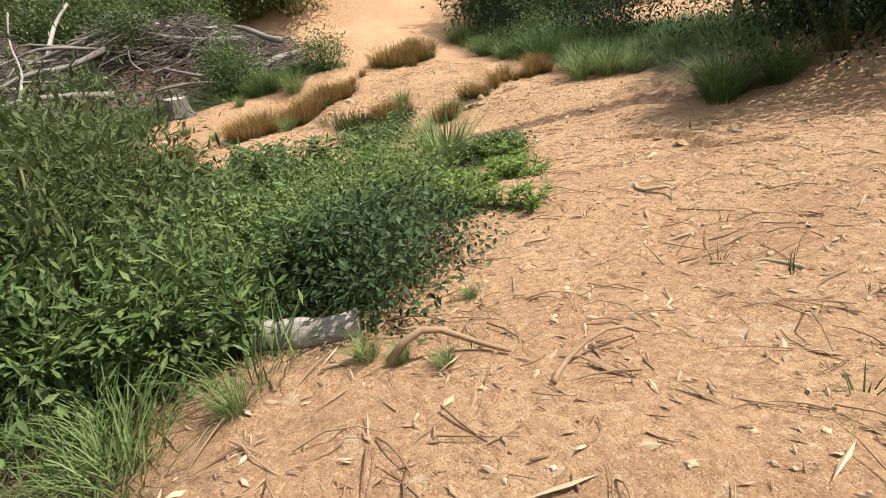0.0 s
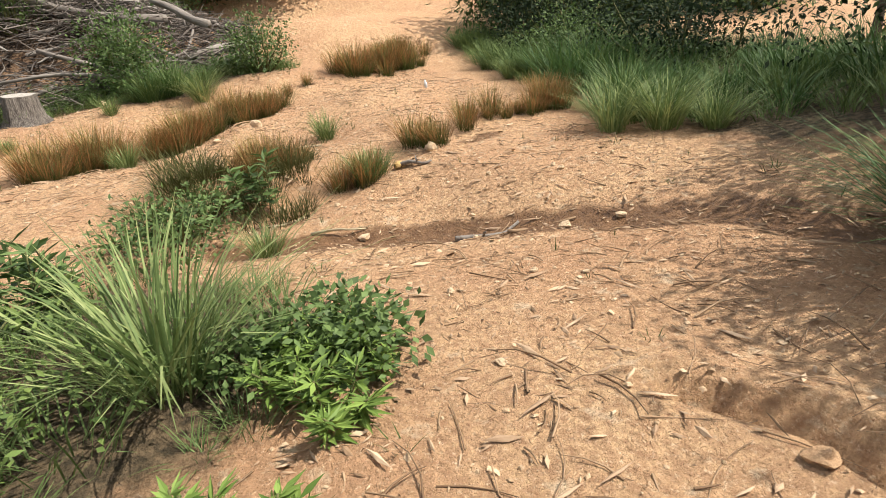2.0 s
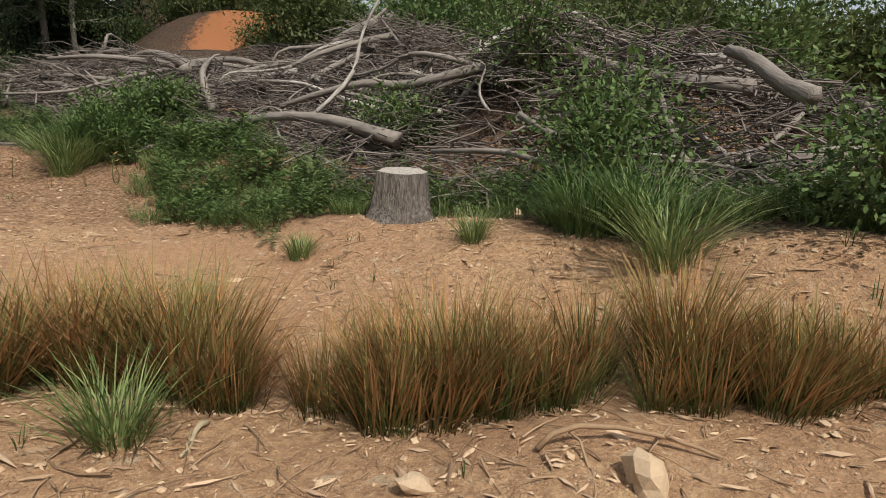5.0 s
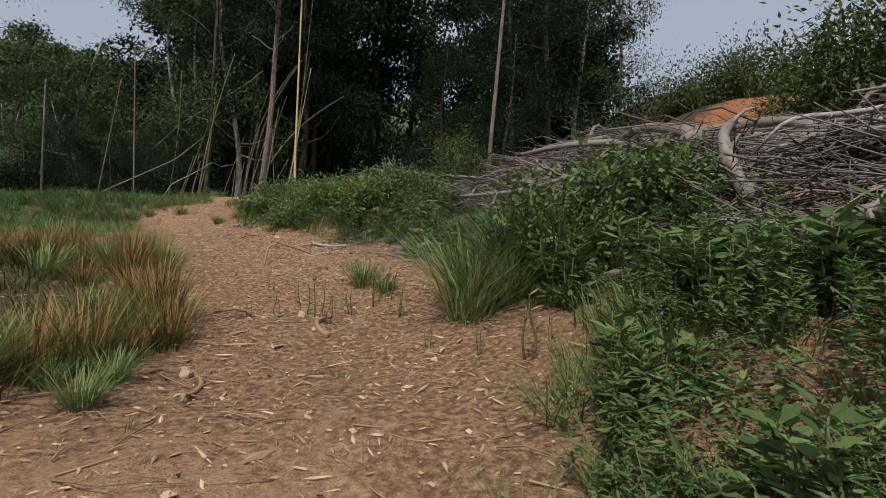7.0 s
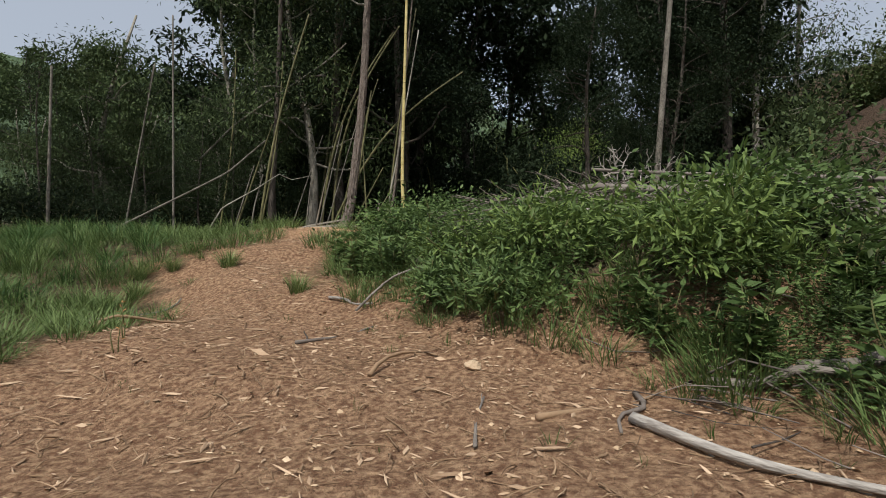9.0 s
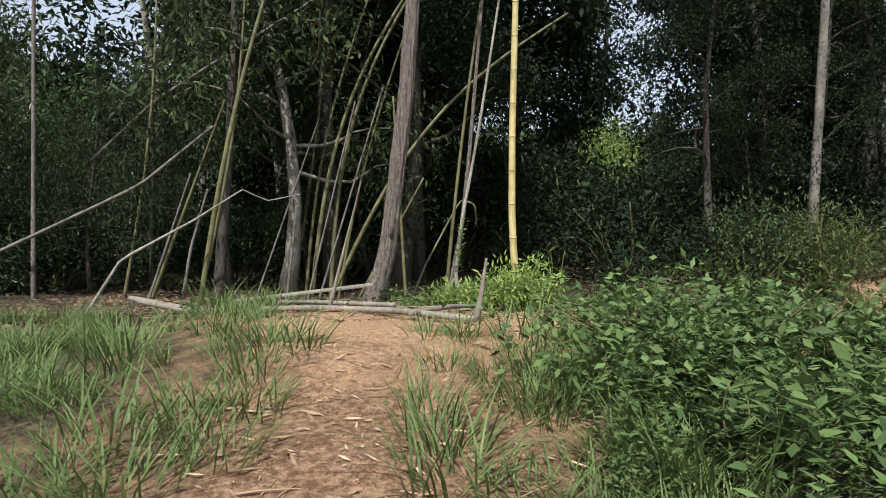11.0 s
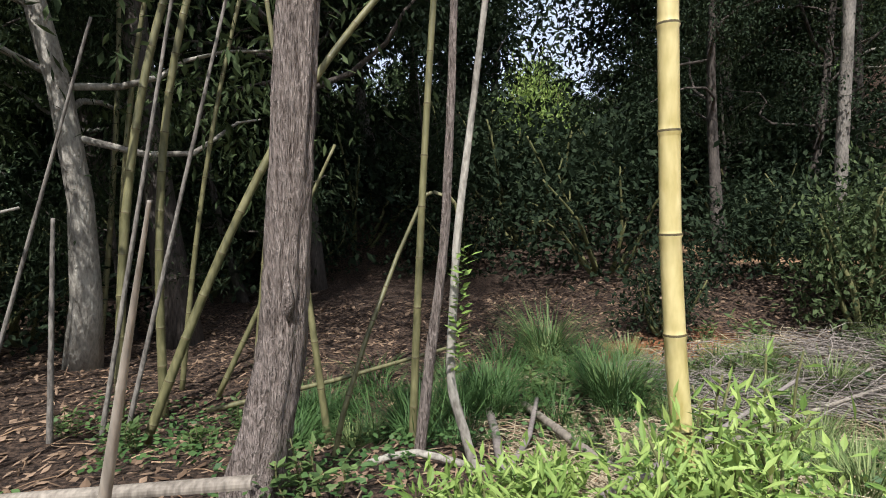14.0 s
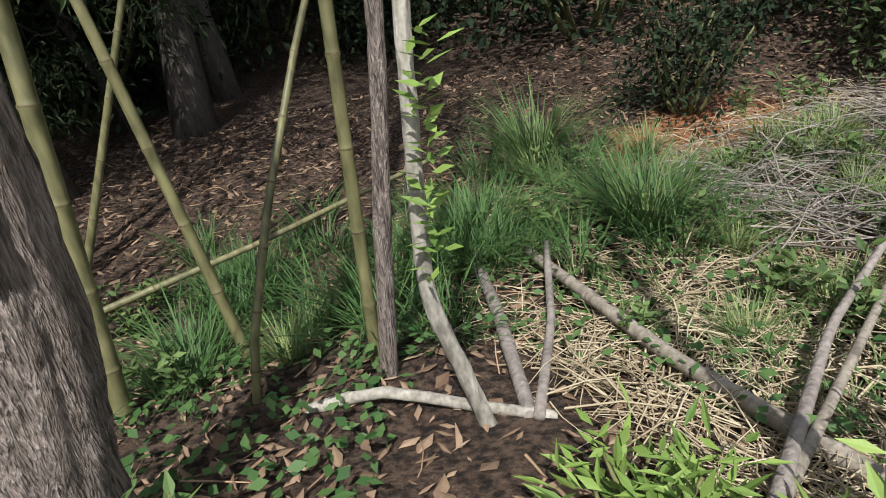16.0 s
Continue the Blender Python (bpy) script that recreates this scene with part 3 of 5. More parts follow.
sward("dry_grass", "dry tan grass among the rushes", "grass", RUSH, TUFTS, spread(120, -3.4, -1.2, .2, 5, lambda x, y: clear(x, y, .55) and x < -1.1 - .25 * y) + spread(60, -3.2, -1.7, -4.6, -3.4, lambda x, y: True), (.6, 1.1))
BANK_WEEDS = [weed_shape(.38, 32, .062, .015, 6, .09), weed_shape(.28, 30, .048, .015, 7, .09), weed_shape(.5, 38, .058, .013, 5, .07)]
sward("bank_weeds", "dense leafy green weeds covering the bank", "weeds", WEED, BANK_WEEDS, spread(520, -4, 4.2, -5, 12.8, lambda x, y: bank_side(x, y) and clear(x, y, .45) and math.hypot(x - 1.25, y + 1.75) > .8), (.45, .95))
sward("bank_weeds", "pale leafy weeds scattered over the bank", "weeds", FOREST_PALE, BANK_WEEDS, spread(200, -4, 4.2, -2, 12.8, lambda x, y: bank_side(x, y) and clear(x, y, .45)), (.4, .85))
sward("heap_weeds", "green leafy weeds along the foot of the brush heap", "weeds", WEED, BANK_WEEDS, spread(110, .6, 1.9, -2.2, 2.4, lambda x, y: clear(x, y, .45) and x > (1.0 + .15 * y if y > .9 else .7) and math.hypot(x - 1.25, y + 1.75) > .8), (.5, 1.0))
sward("hollow_weeds", "mixed leafy weeds in the overgrown hollow", "weeds", WEED_FRESH, BANK_WEEDS, spread(190, -8.2, -2.8, -4.2, 1.0, lambda x, y: plants_near(np.array(x), np.array(y)) > .1 and y > -2.9 - .3 * (x + 7)), (.4, .8))
sward("meadow_grass", "fine green grass at the start of the sand", "grass", GRASS, TUFTS, spread(46, -9.3, -8.0, -1.35, -.2, lambda x, y: y > -1.2 - .55 * (x + 8.6)), (.5, 1.0))
# small sprigs on the sand
sward("sand_sprigs", "tiny dry grass sprigs scattered on the sand", "grass", RUSH_GREEN, [blades(10, .03, .08, .004, .6, .2), blades(6, .02, .12, .004, .3, .1)],
      spread(150, -10, 2, -7, -1.5, lambda x, y: clear(x, y, .25)) + spread(90, -3.8, .6, .5, 9, lambda x, y: clear(x, y, .25)), (.5, 1.3))
# forest edge
meadow("grass_tuft", "", "grass", green_kinds, spread(60, -2.6, .8, 13.6, 16.2, lambda x, y: y - 13.4 > .25 * (x + 3)), "green tufts", (.45, .9))
meadow("grass_tuft", "", "grass", green_kinds + dark_kinds[:1], [(-3.63, 16.15), (-3.5, 15.8), (-2.55, 16.4), (-2.5, 15.56), (-2.74, 14.78), (-3.9, 15.9), (-4.0, 15.5), (-2.4, 16.7), (-3.3, 16.0)], "green tufts", (.5, .8))


# ---- leafy plants ----
def bush_meshes(radius, tall, n, length, width, mat, stems=9, clumps=26, flat=.0):
    st, ends = [], []
    for _ in range(stems):
        az, rr = rng.uniform(0, 6.28), radius * np.sqrt(rng.uniform(0, 1))
        e = np.array([rr * np.cos(az), rr * np.sin(az), tall * rng.uniform(.55, 1) * (1 - .35 * (rr / radius) ** 2)])
        line = wander((e[0] * .15, e[1] * .15, -.03), e, 6, .06)
        st.append(tube(line, np.linspace(.012, .004, 6) * (.6 + tall), 5))
        ends += [line[3], line[4], line[5]]
    c = []
    for _ in range(clumps):
        az, rr = rng.uniform(0, 6.28), radius * np.sqrt(rng.uniform(0, 1))
        c.append((rr * np.cos(az), rr * np.sin(az), tall * rng.uniform(.12, 1) * (1 - .55 * (rr / radius) ** 2)))
    c = np.concatenate([np.array(c), np.array(ends)])
    k = rng.integers(0, len(c), n)
    off = rng.normal(0, 1, (n, 3)) * (radius * .22, radius * .22, tall * .13)
    p = c[k] + off
    p[:, 2] = np.abs(p[:, 2]) + .01
    d = off / (np.linalg.norm(off, axis=1, keepdims=True) + 1e-6) + rng.normal(0, .5, (n, 3)) + (0, 0, .15 - flat)
    return solid("stems", st, STEM), mesh_of("foliage", *leaves(p, d, length, width), mat)


def bush(name, label, where, radius, tall, n, length, width, mat, category="bush", group="", stems=9, clumps=26, turn=0):
    ob = thing(name, label, category, at(*where), group)
    a, c = bush_meshes(radius, tall, n, length, width, mat, stems, clumps)
    tagged(part("stem", a, ob), kind="stuff"), tagged(part("foliage", c, ob), kind="stuff")
    return ob


def weed_meshes(tall, n, length, width, mat, stalks=5, spread_r=.12):
    st, ps, ds = [], [], []
    for _ in range(stalks):
        az, h = rng.uniform(0, 6.28), tall * rng.uniform(.6, 1.05)
        foot = np.array([np.cos(az), np.sin(az), 0]) * spread_r * rng.uniform(.1, 1)
        line = wander(foot - (0, 0, .02), foot * 1.8 + (0, 0, h), 6, .05)
        st.append(tube(line, np.linspace(.006, .003, 6), 5))
        for i in range(n):
            s = rng.uniform(.12, 1) ** .8
            q = line[0] + (line[-1] - line[0]) * s
            a = i * 2.4 + rng.normal(0, .3)
            ps.append(q), ds.append((np.cos(a), np.sin(a), .55 * s + rng.normal(0, .2)))
    return solid("stems", st, STEM), mesh_of("foliage", *leaves(np.array(ps), np.array(ds), length, width), mat)


def weed_kinds(label, first, tall, n, length, width, mat, stalks=5, group="leafy weeds", spread_r=.12):
    out = []
    for x, y in first:
        ob = thing("leafy_weed", label, "weed", at(x, y), group)
        a, c = weed_meshes(tall, n, length, width, mat, stalks, spread_r)
        tagged(part("stem", a, ob), kind="stuff"), tagged(part("foliage", c, ob), kind="stuff")
        out.append(ob)
    return out


weeds = weed_kinds("leafy green weed with long pointed leaves", [(-.7, 7.0), (1.0, 2.4), (-2.88, -4.14)], .42, 26, .115, .034, WEED, 7)
brights = weed_kinds("bright green low weed with narrow leaves on sand", [(-6.2, -3.1), (-6.45, -3.45), (-6.2, -3.85)], .14, 34, .072, .015, WEED_BRIGHT, 10, spread_r=.11)
small_weeds = weed_kinds("small leafy green weed at the foot of the bank", [(.6, .2), (-1.9, 8.1)], .26, 18, .075, .028, WEED, 6)
meadow("leafy_weed", "", "weed", brights, [(-6.3, -3.25), (-6.05, -3.0), (-6.63, -3.18), (-6.75, -3.05), (-6.85, -2.95), (-6.35, -3.85), (-6.1, -3.95), (-5.95, -3.8), (-7.15, -3.15), (-7.3, -3.3), (-7.05, -3.0),
        (-5.1, -4.25), (-5.3, -4.35), (-5.25, -4.1), (-5.5, -4.2)], "leafy weeds", (.8, 1.25))


meadow("leafy_weed", "", "weed", weeds + small_weeds, spread(110, -3.6, 3.2, -4.6, 12.2, lambda x, y: bank_side(x, y) and math.hypot(x - 1.25, y + 1.75) > .8), "leafy weeds", (.6, 1.0))
meadow("leafy_weed", "", "weed", weeds + small_weeds, spread(60, -8.6, -3.0, -3.3, 1.8, lambda x, y: plants_near(np.array(x), np.array(y)) > .0), "leafy weeds", (.6, 1.1))
meadow("leafy_weed", "", "weed", small_weeds, spread(40, -6, .5, 13.6, 16.5, lambda x, y: not (-4.6 < x < -3.2 and y < 14.2)), "leafy weeds", (.5, .9))

BUSHES = [  # where, radius, height, leaves, leaf length, width, material, label
    ((-7.85, -2.05), .42, .42, 3600, .045, .020, BUSH_DARK, "dense dark blue-green bush at the edge of the sand"),
    ((-7.45, -2.35), .45, .45, 3600, .045, .020, BUSH_DARK, "dark green rounded bush beside the sand"),
    ((-7.1, -1.7), .5, .5, 3200, .045, .018, WEED_FRESH, "low spreading green bush with small leaves"),
    ((-6.7, -2.5), .6, .36, 3600, .045, .018, WEED_FRESH, "low spreading green bush with small leaves"),
    ((-5.9, -2.6), .7, .38, 3600, .045, .018, WEED_FRESH, "low spreading green bush with small leaves"),
    ((-5.2, -2.9), .6, .35, 2600, .045, .018, WEED_FRESH, "low spreading green bush with small leaves"),
    ((-6.2, -1.7), .8, .5, 3600, .055, .02, BAMBOO_LEAF, "tangled olive green bush with narrow leaves"),
    ((-7.75, -1.2), .45, .62, 2600, .075, .020, WEED, "leafy green thicket with narrow leaves"),
    ((-7.3, -.8), .55, 1.15, 3400, .085, .020, BAMBOO_LEAF, "olive green thicket with drooping narrow leaves"),
    ((-6.5, -.75), .7, 1.3, 4200, .085, .020, BAMBOO_LEAF, "olive green thicket with drooping narrow leaves"),
    ((-5.6, -.7), .75, 1.4, 4200, .095, .022, BAMBOO_LEAF, "tall olive thicket with drooping narrow leaves"),
    ((-4.7, -.8), .7, 1.15, 3400, .095, .022, BAMBOO_LEAF, "tall olive thicket with drooping narrow leaves"),
    ((-5.0, .2), .8, 1.6, 3800, .095, .022, BAMBOO_LEAF, "tall olive thicket with drooping narrow leaves"),
    ((-7.95, -.55), .45, .85, 2600, .075, .020, WEED, "leafy green thicket with narrow leaves"),
    ((-4.2, -2.2), .6, .35, 2400, .05, .022, WEED, "low green bush in the hollow"),
    ((-3.4, -3.6), .4, .35, 1800, .05, .022, WEED, "low green bush beside the rill"),
    ((-5.15, -4.2), .35, .16, 1500, .05, .026, WEED, "low creeping green plant on the sand"),
    ((2.75, -2.7), .6, 1.15, 4200, .065, .034, WEED, "leafy green bush growing out of the log heap"),
    ((3.9, -1.0), .6, 1.2, 3200, .06, .03, WEED, "dark green shrub among grey logs"),
    ((3.1, .1), .55, .8, 2600, .06, .03, WEED, "green shrub among grey logs"),
    ((2.2, -4.55), .45, .8, 2400, .06, .028, WEED, "leafy green bush beside the sandy track"),
    ((1.2, 3.1), .45, .68, 4200, .06, .03, WEED, "large dark green bush beside the clearing"),
    ((1.75, 3.3), .45, .5, 2400, .075, .032, WEED, "leafy green bush beside the clearing"),
    ((-.2, 8.3), .7, .5, 4200, .06, .03, WEED, "green bramble mound on the bank"),
    ((-1.3, 9.2), .6, .36, 3000, .06, .03, WEED, "green bramble mound on the bank"),
    ((.5, 7.4), .6, .5, 3600, .055, .022, BAMBOO_LEAF, "olive green shrub with fine leaves on the bank"),
    ((-1.35, 8.25), .45, .45, 2600, .075, .02, WEED_FRESH, "leafy green weeds with long pointed leaves"),
    ((-.65, 7.65), .5, .5, 2800, .08, .021, WEED_FRESH, "leafy green weeds with long pointed leaves"),
    ((-1.68, 7.9), .34, .34, 1900, .07, .019, WEED, "leafy green weeds at the edge of the clearing"),
    ((-2.05, 8.4), .32, .3, 1700, .07, .019, WEED, "leafy green weeds at the edge of the clearing"),
    ((-1.95, 8.95), .38, .36, 1900, .07, .019, WEED_FRESH, "leafy green weeds with long pointed leaves"),
    ((-2.2, 10.4), .8, .45, 3600, .055, .028, WEED, "low green bramble with arching canes"),
    ((-2.6, 12.0), .8, .45, 3000, .055, .028, WEED, "low green bramble with arching canes"),
    ((1.0, 9.3), .7, 1.1, 3600, .07, .03, FOREST_PALE, "small olive tree-like shrub behind the log heap"),
    ((-7.0, -.1), .6, 1.6, 3800, .095, .022, BAMBOO_LEAF, "tall olive thicket with drooping narrow leaves"),
    ((-6.0, .3), .7, 1.8, 4000, .095, .022, GROVE_SHADED, "tall dark thicket with drooping narrow leaves"),
    ((-6.5, -7.5), .8, 2.1, 5200, .075, .03, FOREST_SHADED, "tall dark shrub whose shade falls on the sand"),
    ((-7.6, -7.7), .8, 2.0, 5000, .075, .03, FOREST_SHADED, "tall dark shrub whose shade falls on the sand"),
    ((-5.3, -8.3), .8, 1.9, 4600, .07, .03, WEED, "dark green shrub behind the sword grass"),
    ((.0, 16.1), .5, 1.25, 3600, .07, .028, FOREST_PALE, "leafy grey-green shrub at the forest edge"),
    ((.7, 15.9), .5, 1.15, 3000, .075, .02, BAMBOO_LEAF, "yellow-green bamboo shrub at the forest edge"),
    ((.9, 24.6), .9, 2.4, 4200, .11, .035, SHOOT, "sunlit yellow-green thicket in a forest gap"),
    ((1.9, 26.6), 1.0, 3.0, 4200, .11, .035, SHOOT, "sunlit yellow-green thicket in a forest gap"),
    ((-4.0, -9.6), 1.3, 1.7, 5200, .08, .036, FOREST_SHADED, "dark leafy shrub shading the sand"),
    ((-6.4, -8.4), 1.0, 1.6, 5200, .08, .036, FOREST_SHADED, "dark leafy shrub shading the sand"),
    ((-8.8, -7.8), 1.0, 1.6, 5200, .08, .036, FOREST_SHADED, "dark leafy shrub shading the sand"),
    ((-1.2, -9.3), 1.1, 1.3, 4200, .08, .036, FOREST_SHADED, "dark leafy shrub behind the sword grass"),
    ((1.2, -8.9), .9, 1.2, 4200, .07, .03, FOREST_SHADED, "dark leafy shrub behind tall grass"),
    ((.1, -8.6), .7, .9, 3600, .06, .028, WEED, "green leafy bush behind tall grass"),
    ((3.2, -9.3), .9, 1.3, 4200, .07, .03, FOREST_SHADED, "dark leafy shrub behind tall grass"),
    ((-1.38, 16.6), .38, .75, 1700, .06, .026, FOREST_SHADED, "small dark glossy shrub on bare clay"),
    ((.2, 17.2), .7, 1.0, 4200, .075, .03, FOREST_SHADED, "leafy green shrub at the forest edge"),
    ((1.4, 16.8), .8, .8, 3600, .085, .022, FOREST_PALE, "pale green thicket at the forest edge"),
]
for where, rad, tall, n, ln, wd, mat, label in BUSHES:
    bush("bush", label, where, rad, tall, n, ln, wd, mat)

# broad bright plants at the foot of the yellow bamboo
BAMBOO_SPOT = (-3.2, 14.02)
for x, y, rad, tall, mat, n in ((-3.28, 13.82, .24, .36, SHOOT, 520), (-3.12, 13.75, .2, .38, SHOOT, 420), (-3.66, 14.02, .17, .24, SHOOT, 260),
                                (-3.82, 14.15, .13, .18, WEED_BRIGHT, 170), (-3.5, 14.25, .17, .2, WEED_BRIGHT, 240), (-4.0, 13.95, .12, .12, WEED, 90)):
    bush("ground_bamboo", "bright green low bamboo with broad pointed leaves", (x, y), rad, tall, int(n * 2.0), .068, .0155, mat, "plant", "low bamboo plants", 16, 30)



weed_kinds("young bamboo shoot with long pale leaves", [(-3.02, 14.08), (-2.92, 13.98)], .5, 9, .10, .017, SHOOT, 4, "bamboo shoots", .08)


# ---- stump, logs and heaps ----
def log_mesh(length, r0, r1, bend=.04, sides=9, stubs=2):
    line = wander((0, 0, 0), (0, 0, length), 9, bend)
    rad = np.linspace(r0, r1, 9)[:, None] * rng.uniform(.82, 1.15, (9, sides))
    pieces = [tube(line, rad, sides)]
    for _ in range(stubs):
        k = rng.integers(2, 8)
        az, ln = rng.uniform(0, 6.28), length * rng.uniform(.05, .16)
        e = line[k] + np.array([np.cos(az), np.sin(az), .8]) * ln
        pieces.append(tube(wander(line[k], e, 4, .08), np.linspace(r1 * .6, r1 * .25, 4), 6))
    return solid("log", pieces, DEADWOOD)


LOG_KINDS = [log_mesh(1, .034, .02, .03), log_mesh(1, .05, .03, .05), log_mesh(1, .025, .008, .09, 7, 4), log_mesh(1, .065, .05, .02, 11, 1), log_mesh(1, .018, .010, .05, 6, 2)]

PALE_LOGS = [me.copy() for me in LOG_KINDS]
for me in PALE_LOGS:
    me.materials[0] = BLEACHED


def lay(name, label, category, me, a, b, thick=1.0, group=""):
    """A log from a to b."""
    a, b = Vector(a), Vector(b)
    ob = new(name, me)
    ln = (b - a).length
    ob.matrix_world = Matrix.Translation(a) @ (b - a).to_track_quat("Z", "Y").to_matrix().to_4x4() @ Matrix.Rotation(rng.uniform(0, 6.28), 4, "Z") @ Matrix.Diagonal((ln * thick, ln * thick, ln, 1))
    return tagged(ob, label, category, group)


HEAPS = [(4.6, -3.0, 2.0, 1.6, .6), (3.7, -.6, 1.9, 2.2, .55), (3.4, 1.8, 1.8, 1.8, .6), (5.0, 3.6, 2.4, 2.4, .45), (2.9, 5.4, 1.7, 2.0, .55), (2.0, 7.4, 1.8, 1.6, .5), (.8, 9.0, 1.7, 1.2, .5), (-.9, 10.2, 1.3, 1.0, .42), (6.5, 6.5, 2.3, 2.6, .3)]


def heap_top(x, y):
    lumps = .4 + 1.2 * float(lattice(x, y, .8, 31))
    return lumps * max(h * max(0, 1 - ((x - cx) / rx) ** 2 - ((y - cy) / ry) ** 2) for cx, cy, rx, ry, h in HEAPS)


def heap_spot():
    while True:
        cx, cy, rx, ry, h = HEAPS[rng.integers(0, len(HEAPS))]
        x, y = cx + rng.uniform(-rx, rx), cy + rng.uniform(-ry, ry)
        if ((x - cx) / rx) ** 2 + ((y - cy) / ry) ** 2 < 1:
            return x, y


for k in range(300):
    x, y = heap_spot()
    az, ln = rng.normal(1.9, .75), rng.uniform(.7, 2.6)
    dx, dy = math.cos(az) * ln / 2, math.sin(az) * ln / 2
    if min(heap_top(x - dx, y - dy), heap_top(x + dx, y + dy)) < .03:
        dx, dy = dx * .35, dy * .35
    lift = rng.uniform(.2, 1.05) if k % 3 else rng.uniform(.85, 1.03)
    a = at(x - dx, y - dy, heap_top(x - dx, y - dy) * lift + .03)
    b = at(x + dx, y + dy, heap_top(x + dx, y + dy) * lift + .03 + max(0, rng.normal(0, .12)))
    lay("log", "grey weathered log lying in the brush heap", "log", (PALE_LOGS if k % 9 == 0 else LOG_KINDS)[rng.choice([0, 0, 1, 2, 2, 4, 4])], a, b, (rng.uniform(.4, .9) if k % 3 else rng.uniform(.6, 1.0)) * (.45 if y > 8.3 else 1), "logs of the heap")


def brush_mesh(n, spot, lo, hi, thick, sides=4, flat=.25, lift=None):
    c = []
    for _ in range(n):
        x, y = spot()
        c.append(at(x, y, heap_top(x, y) * rng.uniform(.3, 1.08) + .02 if lift is None else lift))
    c = np.array(c)
    az, ln = rng.uniform(0, 6.28, n), rng.uniform(lo, hi, n)
    d = np.stack([np.cos(az), np.sin(az), np.abs(rng.normal(0, flat, n))], 1)
    d *= (ln / 2 / np.linalg.norm(d, axis=1))[:, None]
    r = thick * rng.uniform(.5, 1.2, n)
    return sticks(c - d, c + d, r, r * .35)


brush = new("brushwood", mesh_of("brushwood", *brush_mesh(15000, heap_spot, .2, 1.2, .011), TWIG, True))
tagged(brush, "tangled grey dry branches of a felled-wood heap", "brushwood", kind="stuff")


def stump(where):
    ob = thing("tree_stump", "grey cut tree stump with spreading roots on sand", "stump", at(*where, -.02))
    sides, lev = 40, [(-.03, 1.6), (.05, 1.28), (.13, 1.08), (.24, .97), (.37, .93), (.40, .9)]
    th = np.linspace(0, 2 * np.pi, sides, endpoint=False)
    flute = 1 + .07 * np.sin(th * 5 + .6) + .05 * np.sin(th * 9 + 2) + .03 * np.sin(th * 17)
    rows = []
    for z, k in lev:
        rr = .205 * (1 + (k * (1 + .1 * max(0, k - 1) * 4 * np.sin(th * 4 + 1)) - 1)) * flute * rng.uniform(.97, 1.03, sides)
        rows.append(np.stack([rr * np.cos(th), rr * np.sin(th), z + 0 * th + (.02 * np.sin(th + 1) if z > .3 else 0)], 1))
    v = np.concatenate(rows)
    i, j = np.meshgrid(np.arange(len(lev) - 1), np.arange(sides), indexing="ij")
    f = np.stack([i * sides + j, i * sides + (j + 1) % sides, (i + 1) * sides + (j + 1) % sides, (i + 1) * sides + j], -1).reshape(-1, 4)
    part("trunk", mesh_of("stump_side", v, f, BARK_GREY, True), ob)
    top = rows[-1] + (0, 0, .001)
    me = bpy.data.meshes.new("cut")
    me.from_pydata(np.concatenate([top, [top.mean(0) + (0, 0, .012)]]).tolist(), [], [(k, (k + 1) % sides, sides) for k in range(sides)])
    me.materials.append(CUT_WOOD)
    part("cut_face", me, ob, "pale sawn top of the stump")


stump((1.66, -1.5))

# single logs that stand out
lay("log", "bleached curved log standing out of the heap", "log", PALE_LOGS[2], (2.25, .9, -.1), (2.12, 1.28, .3), 1.8, "logs of the heap")
lay("leaning_log", "long pale dead pole leaning out of the heap", "log", PALE_LOGS[4], (2.5, 1.0, .2), (3.35, .75, 1.75), .9)
lay("leaning_log", "pale broken trunk lying up the slope", "log", PALE_LOGS[0], (4.4, .6, .9), (5.6, .0, 2.0), .9)
lay("log", "bleached upright snag in the heap", "log", PALE_LOGS[2], (3.2, -1.1, .35), (3.12, -.9, .85), 1.3, "logs of the heap")
lay("log", "thick weathered root log jutting from the heap", "log", LOG_KINDS[3], (3.0, -3.9, .45), (3.75, -3.1, .9), .8, "logs of the heap")
lay("leaning_log", "dark dead log leaning above the heap", "log", LOG_KINDS[2], (1.9, 8.7, .95), (3.6, 9.7, 1.75), 1.0)
lay("log", "pale round log lying on the sand", "log", PALE_LOGS[0], at(-1.28, 6.72, .02), at(-.75, 6.1, .03), .8)
for a, b, k in (((-.55, 6.95), (-.05, 6.55), 1), ((-.3, 6.6), (.15, 6.2), 3), ((-.9, 7.0), (-.4, 6.75), 1), ((.0, 6.1), (.5, 5.6), 1), ((.1, 5.7), (.45, 5.3), 3), ((-.15, 5.5), (.5, 5.0), 1), ((.25, 5.0), (.75, 4.5), 1),
                ((.35, 4.6), (.85, 4.35), 3), ((.6, 4.2), (1.1, 3.7), 1), ((.75, 3.85), (1.05, 3.4), 3), ((.9, 2.8), (1.6, 2.5), 1), ((1.0, 1.7), (1.7, 1.5), 1), ((-.1, 5.2), (.25, 4.7), 0), ((.2, 4.4), (.7, 3.9), 0)):
    lay("log", "grey weathered log at the foot of the bank", "log", LOG_KINDS[k], at(*a, .03), at(*b, .05), rng.uniform(.8, 1.1), "logs at the bank")
lay("log", "split pale driftwood log beside the dark bush", "log", PALE_LOGS[3], at(-7.98, -1.38, .05), at(-8.2, -1.95, .05), 1.7)
lay("log", "grey log half hidden in the weeds", "log", LOG_KINDS[3], at(-6.1, -2.8, .05), at(-6.35, -3.0, .05), 1.6)
